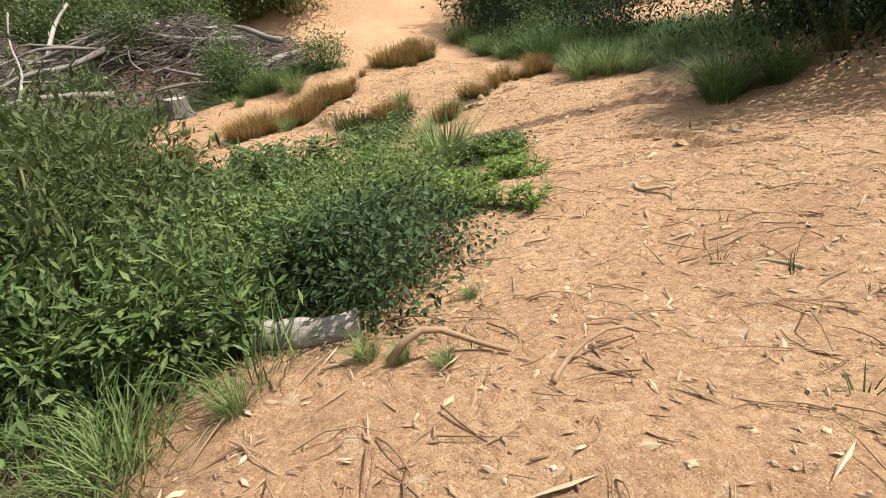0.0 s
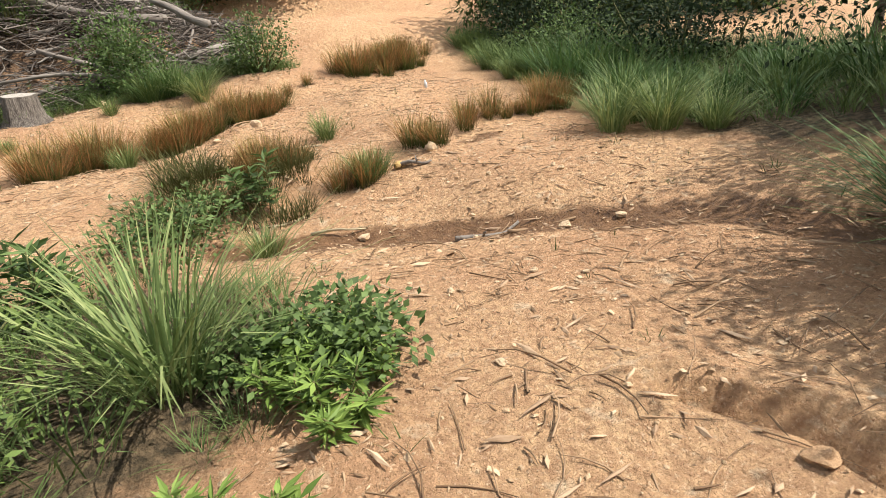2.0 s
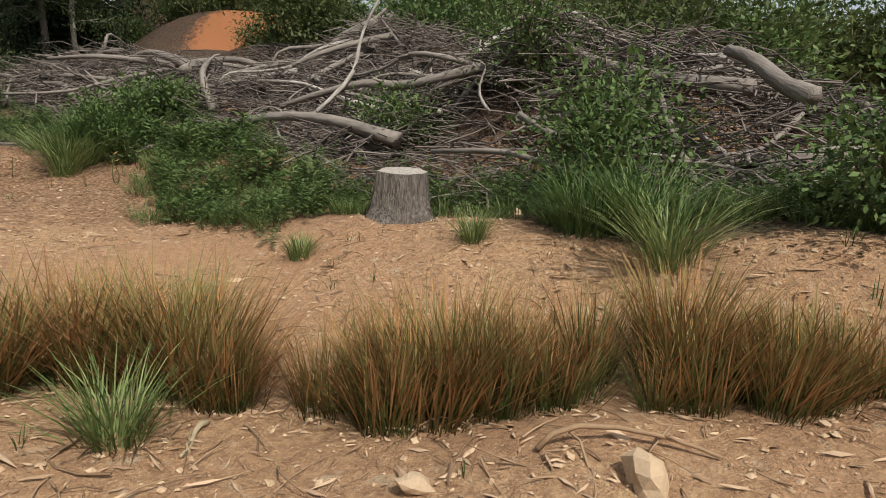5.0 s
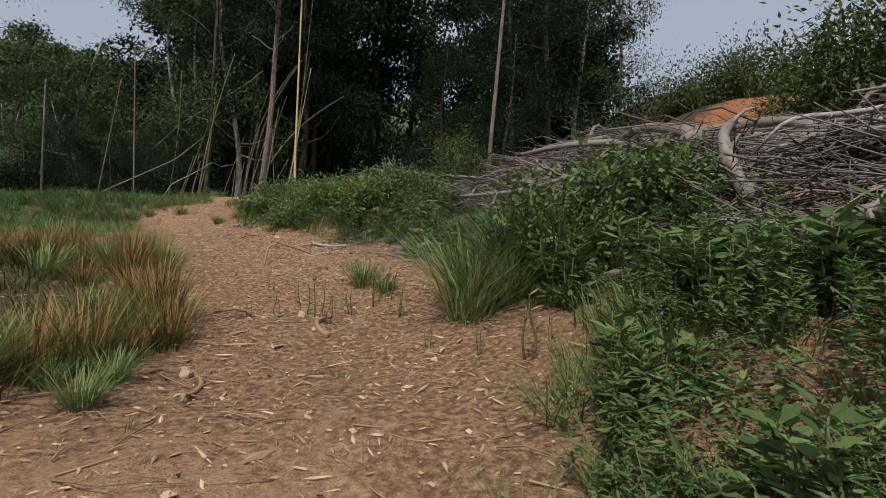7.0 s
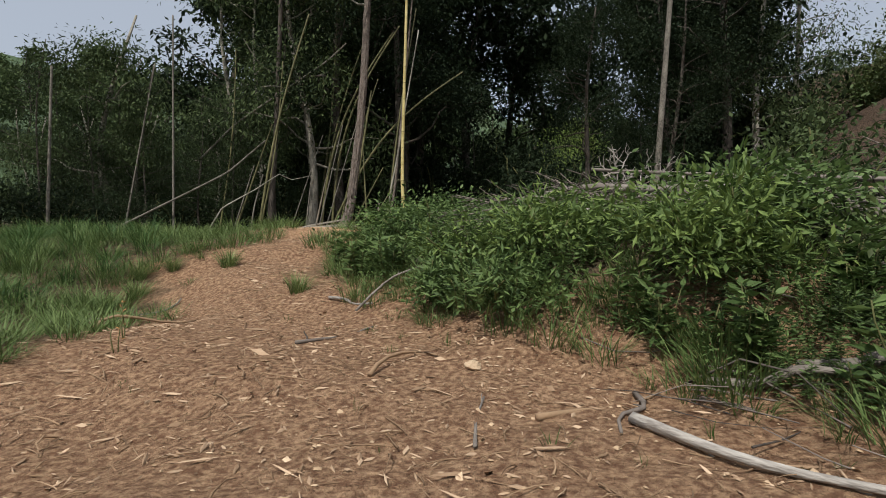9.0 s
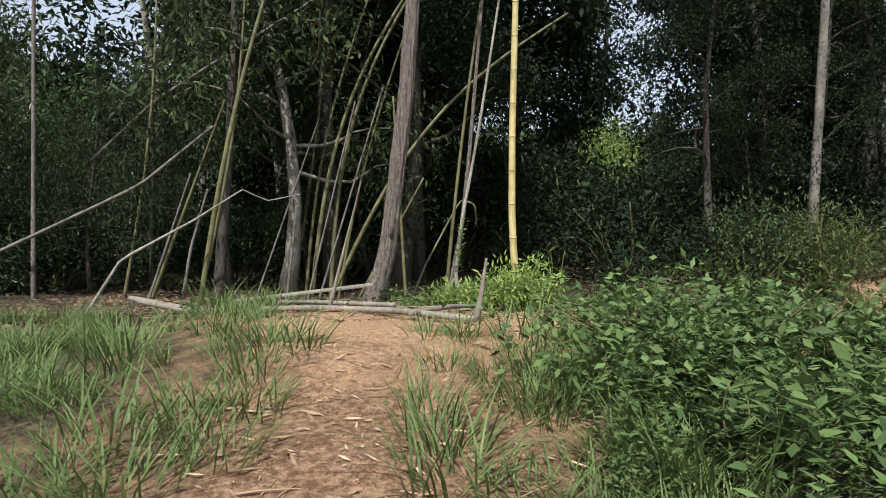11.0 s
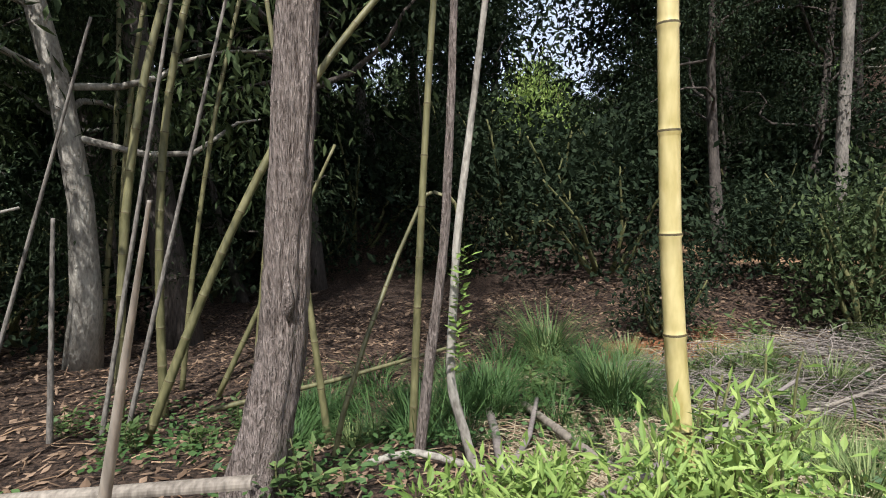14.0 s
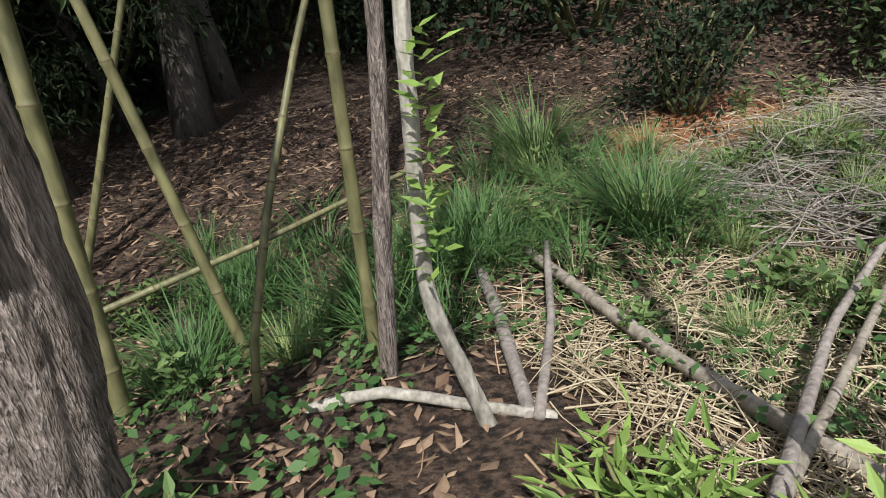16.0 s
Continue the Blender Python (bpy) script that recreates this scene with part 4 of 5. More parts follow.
lay("plank", "grey split board lying on the sand", "plank", LOG_KINDS[0], at(-1.88, 6.45, .015), at(-1.85, 6.9, .015), .5)
lay("plank", "pale splintered board at the green edge", "plank", PALE_LOGS[1], at(-3.1, 9.0, .02), at(-2.7, 8.75, .02), .5)
lay("branch", "long grey pole lying over the bank edge", "branch", LOG_KINDS[4], at(-2.8, 8.65, .03), at(-2.2, 9.25, .1), .6)
lay("branch", "curved brown branch lying on the sand", "branch", LOG_KINDS[2], at(-5.4, 8.9, .02), at(-4.75, 9.75, .03), .7)


edge_line = [(-1.0, 7.1), (0, 6.2), (.3, 5.2), (.6, 4.2), (1.0, 3.2)]
side_spots = iter(line_spots(edge_line, 260, .2))
tagged(new("brushwood", mesh_of("brushwood", *brush_mesh(260, lambda: next(side_spots), .15, .7, .006, 4, .12, .03), TWIG, True)), "dry grey sticks lying along the bank", "brushwood", kind="stuff")


def branch(label, a, b, thick, bend=.12, twigs=2, mat=TWIG_BROWN):
    a, b = np.array(at(*a, thick)), np.array(at(*b, thick))
    mid = (a + b) / 2
    line = wander(a - mid, b - mid, 7, bend)
    line[:, 2] = np.clip(line[:, 2], min(line[0, 2], line[-1, 2]) - .005, None)
    pieces = [tube(line, np.linspace(thick, thick * .5, 7), 7)]
    for _ in range(twigs):
        k = rng.integers(1, 6)
        pieces.append(tube(wander(line[k], line[k] + rng.normal(0, .06, 3) * (1, 1, .3) + (0, 0, .01), 4), np.linspace(thick * .5, thick * .2, 4), 5))
    ob = new("branch", solid("branch", pieces, mat))
    ob.location = mid
    return tagged(ob, label, "branch", "fallen branches")


for a, b, th, m in (((-4.0, -5.2), (-4.05, -5.6), .018, DEADWOOD), ((-4.1, -5.5), (-4.3, -5.85), .015, TWIG_BROWN), ((-2.65, -5.2), (-2.85, -5.45), .018, DEADWOOD),
                    ((-7.5, -3.95), (-7.85, -3.9), .012, STRAW), ((-8.9, -3.5), (-8.6, -3.35), .009, STRAW), ((-9.0, -2.3), (-8.9, -2.7), .01, TWIG_BROWN),
                    ((-8.55, -1.95), (-8.75, -2.3), .016, TWIG_BROWN), ((-6.7, -5.7), (-7.3, -5.9), .014, TWIG), ((-3.4, -4.4), (-3.5, -4.75), .01, STRAW), ((-3.1, -4.4), (-3.3, -4.1), .008, STRAW),
                    ((-.55, -4.5), (-.1, -4.85), .01, TWIG_BROWN), ((-.6, -3.0), (-.75, -3.15), .012, STRAW), ((-.1, -3.95), (.2, -4.35), .01, TWIG_BROWN), ((-1.1, -4.4), (-1.3, -4.8), .014, STRAW),
                    ((-.36, 2.6), (-.4, 2.95), .02, TWIG_BROWN), ((-.85, 1.9), (-.75, 1.5), .014, TWIG_BROWN), ((-.9, 2.9), (-1.2, 2.75), .012, TWIG_BROWN),
                    ((-1.4, 4.9), (-.6, 5.6), .012, TWIG_BROWN), ((-.1, 4.0), (-.7, 3.5), .014, TWIG_BROWN), ((-1.64, 6.75), (-1.1, 7.0), .015, TWIG_BROWN), ((-1.2, 7.0), (-1.35, 6.6), .013, TWIG),
                    ((-4.6, 8.3), (-4.1, 8.8), .014, TWIG_BROWN), ((-3.0, 7.9), (-2.6, 8.3), .013, TWIG), ((-2.4, 7.2), (-2.1, 7.5), .012, TWIG_BROWN), ((.3, 4.6), (-.5, 4.9), .012, TWIG), ((.6, 4.8), (0, 4.2), .012, TWIG)):
    branch("brown dry branch lying on the sand", a, b, th, .1, 2, m)


# ---- trees ----
def tree_meshes(tall, trunk_r, low, spread_r, clumps, n, length, width, leaf, bark, sway=.03, limbs=14, drop=0.0):
    line = wander((0, 0, -.15), (rng.normal(0, .03) * tall, rng.normal(0, .03) * tall, tall), 11, sway)
    rad = trunk_r * (1 - .75 * np.linspace(0, 1, 11)) * np.concatenate([[1.5, 1.12], np.ones(9)])
    pieces, c = [tube(line, rad[:, None] * rng.uniform(.93, 1.07, (11, 9)), 9)], []
    for _ in range(limbs):
        s = rng.uniform(low, .97)
        k = s * 10
        q = line[int(k)] + (line[min(int(k) + 1, 10)] - line[int(k)]) * (k % 1)
        az, ln = rng.uniform(0, 6.28), spread_r * rng.uniform(.5, 1.1) * (1.15 - .7 * s)
        e = q + np.array([np.cos(az) * ln, np.sin(az) * ln, ln * rng.uniform(.0, .7)])
        arm = wander(q, e, 6, .09)
        pieces.append(tube(arm, np.linspace(trunk_r * .32 * (1.1 - s * .6), .008, 6), 5, False))
        c += [arm[3], arm[4], arm[5], arm[5] + rng.normal(0, .25, 3)]
    c = np.array(c)
    c = c[rng.integers(0, len(c), clumps)] + rng.normal(0, .22, (clumps, 3)) * spread_r * .4
    size = rng.uniform(.55, 1.2, clumps)
    k = rng.integers(0, clumps, n)
    off = rng.normal(0, 1, (n, 3)) * (spread_r * .17, spread_r * .17, spread_r * .11) * size[k][:, None]
    d = rng.normal(0, .7, (n, 3)) + off + (0, 0, -.25 - drop)
    return solid("trunk", pieces, bark), mesh_of("crown", *leaves(c[k] + off, d, length, width), leaf)


def tree_kind(label, where, *a, category="tree", group="forest trees", name="tree", **k):
    ob = thing(name, label, category, at(*where, 0), group)
    t, c = tree_meshes(*a, **k)
    part("trunk", t, ob), part("crown", c, ob)
    return ob


tall_dark = [tree_kind("tall dark evergreen tree at the forest edge", w, h, .13, .24, 2.4, 110, 19000, .105, .042, FOREST_SHADED, BARK_DARK, limbs=24)
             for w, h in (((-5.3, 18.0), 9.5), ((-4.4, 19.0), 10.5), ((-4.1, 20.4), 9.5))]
back_dark = [tree_kind("tall dark evergreen tree deep in the forest", w, h, .14, .08, 2.8, 80, 8500, .24, .11, FOREST_SHADED, BARK_DARK, limbs=22)
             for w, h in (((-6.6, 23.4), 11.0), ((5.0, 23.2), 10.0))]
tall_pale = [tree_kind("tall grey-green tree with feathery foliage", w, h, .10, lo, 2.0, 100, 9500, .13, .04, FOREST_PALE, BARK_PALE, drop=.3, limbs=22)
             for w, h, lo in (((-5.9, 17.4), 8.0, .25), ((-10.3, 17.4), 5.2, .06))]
grove = [tree_kind("dense bamboo-like thicket with drooping leaves", w, h, .05, lo, 1.7, 90, 8500, .12, .025, GROVE_SHADED, BARK_DARK, drop=.5, limbs=20)
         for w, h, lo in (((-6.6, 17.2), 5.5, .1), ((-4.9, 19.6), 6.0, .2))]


def plant_trees(kinds, label, spots, group="forest trees", sizes=(.85, 1.15)):
    for k, (x, y) in enumerate(spots):
        s = rng.uniform(*sizes)
        ob = copy_thing(kinds[k % len(kinds)], pose(*at(x, y), 0, 0, rng.uniform(0, 360)))
        ob.scale = (s, s, s * rng.uniform(.92, 1.1))
        ob.name = "tree"
        tagged(ob, label, "tree", group)


plant_trees(tall_pale[:1], "", [(-11.5, 13.5)], sizes=(.8, .82))
plant_trees(tall_dark, "", [(.6, 18.4), (2.6, 19.2)], sizes=(.56, .62))
plant_trees(tall_dark, "", [(-6.6, 20.3), (3.3, 21.4), (4.6, 20.2), (-15.5, 10)])
plant_trees(back_dark, "", [(-4.1, 22.6), (-5.4, 22.2), (5.6, 28.5), (6.4, 26), (-4.4, 25.8), (7.6, 29), (-2.2, 26.5), (-7.6, 27), (6.6, 30), (-4.6, 29), (-8.6, 24.5), (-9.6, 26),
                            (-6.2, 25.6), (-3.2, 31), (-8.0, 22.0), (5.2, 25.4), (-10.4, 23.8), (-.9, 28.6), (2.2, 38), (3.6, 36), (.6, 33)], sizes=(1.0, 1.25))
plant_trees(tall_pale[:1], "", [(-6.9, 20.6), (-8.4, 20.2), (-9.6, 21.4), (5.9, 21.2), (8.4, 25)])
plant_trees(tall_pale[1:], "", [(-11.8, 18.2), (-10.9, 19.5), (-12.8, 19.2), (-9.5, 17.0), (-13.6, 18.0), (-8.7, 18.2), (-14.5, 20), (-9.6, 21)], sizes=(.5, .72))
plant_trees(grove, "", [(-8.1, 16.6), (-9.2, 16.4), (-10.6, 16.6), (-5.7, 18.2), (-7.3, 16.5), (-5.2, 21), (-2.2, 22), (-12.0, 16.8), (2.4, 20.6), (-7, 22), (-3.6, 24), (3.2, 26)], sizes=(.5, .72))
# trees beside and behind the start, whose shade falls on the sand
plant_trees(tall_dark, "", [(-9.8, -9.4), (-5.5, -11), (-1.5, -12), (-12.5, -7.5), (2.5, -12.5), (-10.3, -6.3)], "trees beside the sand", (.36, .46))
plant_trees(tall_dark, "", [(-14, 3.5), (-16, 1), (-15.5, 7)], "trees beside the sand", (.4, .5))
# young trees above the cut bank and along the skyline
plant_trees(tall_pale, "", [(12.4, 22.3), (14, 23.5), (15.8, 21.5), (17, 18.5), (16.5, 15.5), (10.8, 23.5), (18.5, 24), (13, 27), (20, 20), (19, 14), (18, 10), (17, 6)], "trees above the cut bank", (.3, .45))

# shrubs over the hillside above the heap, and dark undergrowth in the forest
shrubs = []
for where, mat, lab in (((6.5, -2.5), WEED, "green shrub on the hillside above the heap"), ((7.5, 1.0), BAMBOO_LEAF, "olive shrub on the hillside above the heap"), ((-2.0, 21), FOREST_SHADED, "dark undergrowth shrub in the forest")):
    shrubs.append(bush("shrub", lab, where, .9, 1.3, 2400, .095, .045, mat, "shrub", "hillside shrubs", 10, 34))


def plant_shrubs(kinds, spots, group, sizes):
    for k, (x, y) in enumerate(spots):
        s = rng.uniform(*sizes)
        ob = copy_thing(kinds[k % len(kinds)], pose(*at(x, y), 0, 0, rng.uniform(0, 360)))
        ob.scale = (s, s, s * rng.uniform(.8, 1.2))
        ob.name = "shrub"
        tagged(ob, group=group)


plant_shrubs(shrubs[:2], spread(75, 5.0, 14, -9, 14, lambda x, y: (x > 6.6 or y < -3.4 or y > 9.5) and not (y > 5 and .36 < (x + .2) / (y - .5) < .66) and not abs(y + 5 + .42 * (x - 2)) < 2.1), "hillside shrubs", (.7, 1.5))
plant_shrubs(shrubs[:2], spread(40, 4, 15, -18, -9, lambda x, y: y < -8.0 - .45 * (x - 2)), "hillside shrubs", (1.0, 2.0))
plant_shrubs(shrubs[:2], spread(40, 9, 22, 12, 28, lambda x, y: not (np.hypot((x - 10.5) / 3.6, (y - 17.5) / 3.2) < 1)), "hillside shrubs", (.8, 1.6))
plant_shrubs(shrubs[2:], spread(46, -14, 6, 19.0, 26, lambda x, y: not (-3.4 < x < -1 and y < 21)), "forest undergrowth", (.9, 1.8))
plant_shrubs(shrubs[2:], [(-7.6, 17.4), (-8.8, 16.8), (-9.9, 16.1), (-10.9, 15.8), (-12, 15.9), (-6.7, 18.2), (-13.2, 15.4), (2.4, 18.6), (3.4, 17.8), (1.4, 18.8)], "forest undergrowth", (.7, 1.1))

# ---- far hills, as woods on the land ----
far_kind = [tree_kind("far wooded hillside tree", w, 9, .14, .1, 3.4, 40, 1500, .5, .26, FOREST_PALE, BARK_DARK, group="far woods") for w in ((-48, 74), (-36, 80))]
spots = [(x, y) for x, y in zip(rng.uniform(-120, 60, 210), rng.uniform(48, 120, 210)) if np.hypot(x, y) > 58]
plant_trees(far_kind, "", spots, "far woods", (.8, 1.3))


# ---- bamboo and bare poles ----
def culm(label, line, r0, r1, joint, mat, name="bamboo_culm", group="bamboo culms", rings=True, sides=14):
    """A bamboo stem with swollen joints along a line of points."""
    p = np.asarray(line, float)
    seg = np.linalg.norm(np.diff(p, axis=0), axis=1)
    s = np.concatenate([[0], np.cumsum(seg)])
    joints = np.arange(joint * .5, s[-1], joint)
    marks = np.unique(np.concatenate([[0, s[-1]], joints - .012, joints - .004, joints, joints + .006, joints + .02, np.arange(0, s[-1], .12)]))
    marks = marks[(marks >= 0) & (marks <= s[-1])]
    q = np.stack([np.interp(marks, s, p[:, k]) for k in range(3)], 1)
    rad = r0 + (r1 - r0) * marks / s[-1]
    near = np.min(np.abs(marks[:, None] - joints[None]), axis=1) if len(joints) else np.ones(len(marks))
    rad = rad * (1 + .11 * (near < .005))
    ob = thing(name, label, "bamboo", q[0], group)
    part("stem", solid("culm", [tube(q - q[0], rad, sides)], mat), ob)
    if rings:
        for j in joints:
            c = np.array([np.interp(j, s, p[:, k]) for k in range(3)]) - q[0]
            d = np.array([np.interp(j + .01, s, p[:, k]) for k in range(3)]) - q[0] - c
            d /= np.linalg.norm(d) + 1e-9
            rr = (r0 + (r1 - r0) * j / s[-1]) * 1.13
            part("joint", solid("joint", [tube([c - d * .004, c, c + d * .004], [rr * .97, rr, rr * .97], sides, False)], NODE_DARK), ob)
    return ob


def bow(foot, tip, sag, k=24):
    """Points of a stem bowed from foot to tip."""
    a, b = np.array(foot, float), np.array(tip, float)
    s = np.linspace(0, 1, k)[:, None]
    return a + (b - a) * s + np.array(sag, float) * np.sin(np.pi * s)


# the two tall stems at the end of the walk
def big_trunk():
    ob = thing("tree", "tall slim tree with rough grey-brown flaking bark", "tree", (-4.42, 14.62, .12))
    line = np.array([(-4.43, 14.62, .05), (-4.41, 14.63, .25), (-4.36, 14.64, .45), (-4.29, 14.65, .75), (-4.26, 14.65, 1.09), (-4.22, 14.66, 1.56), (-4.17, 14.68, 2.12), (-4.13, 14.7, 3.0), (-4.1, 14.75, 5), (-4.0, 14.9, 7.2), (-4.0, 15.0, 9)])
    s = np.linspace(0, 10, 90)
    p = np.stack([np.interp(s, np.arange(11), line[:, k]) for k in range(3)], 1)
    for _ in range(3):
        p[1:-1] = (p[:-2] + 2 * p[1:-1] + p[2:]) / 4
    th = np.linspace(0, 2 * np.pi, 36, endpoint=False)
    rad = np.interp(p[:, 2], [.05, .25, .5, 1.1, 3, 9], [.145, .102, .083, .072, .062, .028])[:, None]
    ridge = .006 * np.sin(th * 9 + 2 * np.sin(p[:, 2] * 2.1)[:, None]) + .0045 * np.sin(th * 15 + 1.5 * np.sin(p[:, 2] * 5)[:, None]) + rng.normal(0, .0022, (90, 36))
    flare = np.clip(.5 - p[:, 2], 0, 1)[:, None] * .07 * np.sin(th * 4 + .5)
    part("trunk", solid("trunk", [tube(p - (-4.42, 14.62, .12), rad + ridge + flare, 36)], BARK), ob)
    scar = tube([(0, 0, -.07), (.0, -.006, -.03), (0, -.012, .0), (0, -.006, .05), (0, .004, .1)], [.006, .016, .022, .014, .004], 10)
    k = part("scar", solid("scar", [scar], BARK), ob)
    k.location = (.155, -.052, .80)
    c = np.array([(-4.05 + rng.normal(0, 1.0), 14.9 + rng.normal(0, .9), rng.uniform(4.6, 9.2)) for _ in range(45)]) - (-4.42, 14.62, .12)
    pieces = []
    for q in c[:20]:
        pieces.append(tube(wander((.3, .15, q[2] - .5), q, 5), np.linspace(.022, .006, 5), 5, False))
    part("limb", solid("limbs", pieces, BARK_PALE), ob)
    i = rng.integers(0, len(c), 4200)
    part("crown", mesh_of("crown", *leaves(c[i] + rng.normal(0, .32, (4200, 3)), rng.normal(0, .7, (4200, 3)) + (0, 0, -.4), .13, .05), FOREST_SHADED), ob)


big_trunk()
culm("tall straight yellow bamboo culm with dark joints", [(-3.16, 13.95, .2), (-3.2, 13.95, .45), (-3.235, 13.95, .75), (-3.26, 13.95, 1.1), (-3.275, 13.95, 1.7), (-3.28, 13.96, 3), (-3.3, 13.98, 7.5)], .030, .014, .27, BAMBOO_YELLOW, group="")
GREEN_CULM = "olive green bamboo culm with pale joints in the grove"
for foot, tip, sag, r in (((-5.3, 16.2, -.1), (-3.9, 16.3, 4.4), (-.35, 0, .2), .028), ((-5.1, 16.4, -.1), (-3.8, 16.5, 4.6), (-.4, 0, .2), .028), ((-6.03, 14.7, 0), (-5.2, 14.8, 4.2), (-.12, 0, 0), .026),
                          ((-5.06, 15.8, 0), (-2.4, 15.9, 3.5), (-.25, 0, .35), .026), ((-4.5, 15.3, -.1), (-4.15, 15.5, 3.0), (0, 0, 0), .028), ((-4.12, 15.5, -.05), (-4.35, 15.6, 2.4), (0, 0, 0), .02),
                          ((-3.75, 15.25, -.1), (-3.3, 15.3, 4.5), (-.05, 0, 0), .02), ((-4.75, 16.2, .1), (-4.0, 16.2, 1.6), (0, 0, 0), .018), ((-6.4, 15.6, 0), (-6.0, 15.7, 3.6), (.1, 0, 0), .02),
                          ((-7.1, 16.0, 0), (-6.3, 16.0, 2.4), (0, 0, 0), .022), ((-5.1, 16.9, -.1), (-4.3, 16.9, 3.6), (-.1, 0, 0), .02), ((-5.6, 17.3, -.1), (-4.7, 17.3, 4.6), (-.2, 0, .1), .024), ((-7.5, 16.2, 0), (-7.2, 16.2, 4.0), (.1, 0, 0), .022), ((-5.9, 17.8, 0), (-5.5, 17.8, 5), (.1, 0, 0), .024)):
    culm(GREEN_CULM, bow(foot, tip, sag), r, r * .5, .24, BAMBOO_GREEN)
culm("thin bamboo cane bent over into an arch", [(-4.15, 15.2, -.08), (-4.06, 15.22, .29), (-3.93, 15.3, .62), (-3.75, 15.45, .98), (-3.6, 15.5, 1.27), (-3.5, 15.5, 1.31), (-3.43, 15.5, 1.22), (-3.41, 15.5, 1.02)], .014, .008, .18, BAMBOO_GREEN)
culm("split pale dry bamboo spike leaning at the tree", [(-4.67, 13.75, .24), (-4.53, 13.65, .82), (-4.42, 13.55, 1.25)], .018, .003, .3, BAMBOO_DRY, rings=False)
culm("thick pale dry bamboo pole lying on the ground", [(-6.6, 14.75, .2), (-5.91, 14.31, .17), (-4.79, 13.72, .30), (-4.12, 13.42, .33), (-3.6, 13.05, .33)], .026, .022, .35, BAMBOO_DRY, rings=False)
culm("dry bamboo pole lying behind another pole", [(-6.7, 14.8, .22), (-6.03, 14.5, .17), (-5.27, 14.13, .26)], .026, .024, .33, BAMBOO_DRY, rings=False)
culm("dry bamboo pole lying slantwise on litter", [(-5.62, 15.0, .19), (-4.9, 14.22, .29), (-4.15, 13.5, .36)], .021, .018, .33, BAMBOO_DRY, rings=False)
culm("long pale bamboo cane lying across the grass", [(-3.32, 14.2, .29), (-2.12, 14.8, .15), (-.34, 15.3, .12), (.6, 15.5, .3)], .012, .008, .3, BAMBOO_DRY, rings=False)
culm("long bent dead branch lying over the plants", [(-4.03, 13.2, .34), (-3.74, 13.7, .34), (-3.32, 14.2, .30), (-2.68, 14.6, .2), (-1.74, 15.0, .28)], .02, .009, .5, DEADWOOD, "branch", "", False)
culm("pale crooked branch reaching out of the thicket", [(-6.75, 14.1, .05), (-6.5, 14.25, .6), (-6.0, 14.5, .96), (-5.65, 14.7, 1.26), (-5.45, 14.8, 1.17), (-5.15, 14.88, 1.25)], .015, .005, .5, BARK_PALE, "branch", "", False)
culm("green bamboo cane lying over the forest floor", [(-4.8, 16.1, .05), (-4.05, 16.3, .1), (-3.06, 16.6, .2)], .016, .012, .22, BAMBOO_GREEN)
culm("pale log lying in the hollow", [(-3.18, 15.8, .02), (-3.3, 15.3, .06), (-3.46, 14.74, .12)], .024, .02, .5, DEADWOOD, "log", "", False)
culm("long grey-green bamboo pole lying down the slope", [(-3.01, 15.63, .06), (-3.02, 14.75, .12), (-3.04, 14.2, .24), (-3.0, 13.6, .36)], .021, .025, .3, BAMBOO_DRY, rings=False)
culm("crooked surface root across the forest floor", [(-4.05, 15.15, .03), (-3.9, 15.05, .12), (-3.75, 14.95, .17), (-3.6, 14.85, .14), (-3.4, 14.72, .12)], .018, .014, .5, BARK_PALE, "root", "", False)
culm("grey broken pole leaning on the ground", [(-3.45, 14.72, .14), (-3.2, 15.1, .1), (-2.97, 15.54, .12)], .015, .012, .5, DEADWOOD, "log", "", False)


def plank_split():
    """Half a split bamboo pole: a gutter-shaped pale board."""
    p = np.array([(-5.79, 15.0, .19), (-5.0, 14.6, .34), (-4.37, 14.3, .44)])
    d = (p[-1] - p[0]) / np.linalg.norm(p[-1] - p[0])
    s = np.cross(d, (0, 0, 1))
    rows, th = [], np.linspace(-.35, np.pi - .5, 9)
    u = np.cross(s, d)
    for q in np.linspace(p[0], p[-1], 6):
        rows.append(np.concatenate([q + .025 * (np.cos(a) * s + np.sin(a) * u) for a in th] + [q + .019 * (np.cos(a) * s + np.sin(a) * u) for a in th[::-1]]).reshape(-1, 3))
    k = len(rows[0])
    v = np.concatenate(rows)
    i, j = np.meshgrid(np.arange(5), np.arange(k), indexing="ij")
    f = np.stack([i * k + j, i * k + (j + 1) % k, (i + 1) * k + (j + 1) % k, (i + 1) * k + j], -1).reshape(-1, 4)
    end = [[a, a + 1, k - 2 - a, k - 1 - a] for a in range(8)]
    f = np.concatenate([f, np.array(end), np.array(end)[:, ::-1] + 5 * k])
    tagged(new("split_pole", mesh_of("split_pole", v, f, BAMBOO_DRY)), "grey split bamboo half-pole leaning on the tree foot", "pole")


plank_split()


def bare_tree(label, line, r0, r1, mat, name="sapling", leafy_tip=False):
    line = np.array(line, float)
    ob = thing(name, label, "tree", line[0])
    s = np.linspace(0, len(line) - 1, 40)
    p = np.stack([np.interp(s, np.arange(len(line)), line[:, k]) for k in range(3)], 1)
    for _ in range(4):
        p[1:-1] = (p[:-2] + 2 * p[1:-1] + p[2:]) / 4
    rad = np.linspace(r0, r1, 40)[:, None] * rng.uniform(.9, 1.1, (40, 12))
    part("trunk", solid("trunk", [tube(p - line[0], rad, 12)], mat), ob)
    return ob


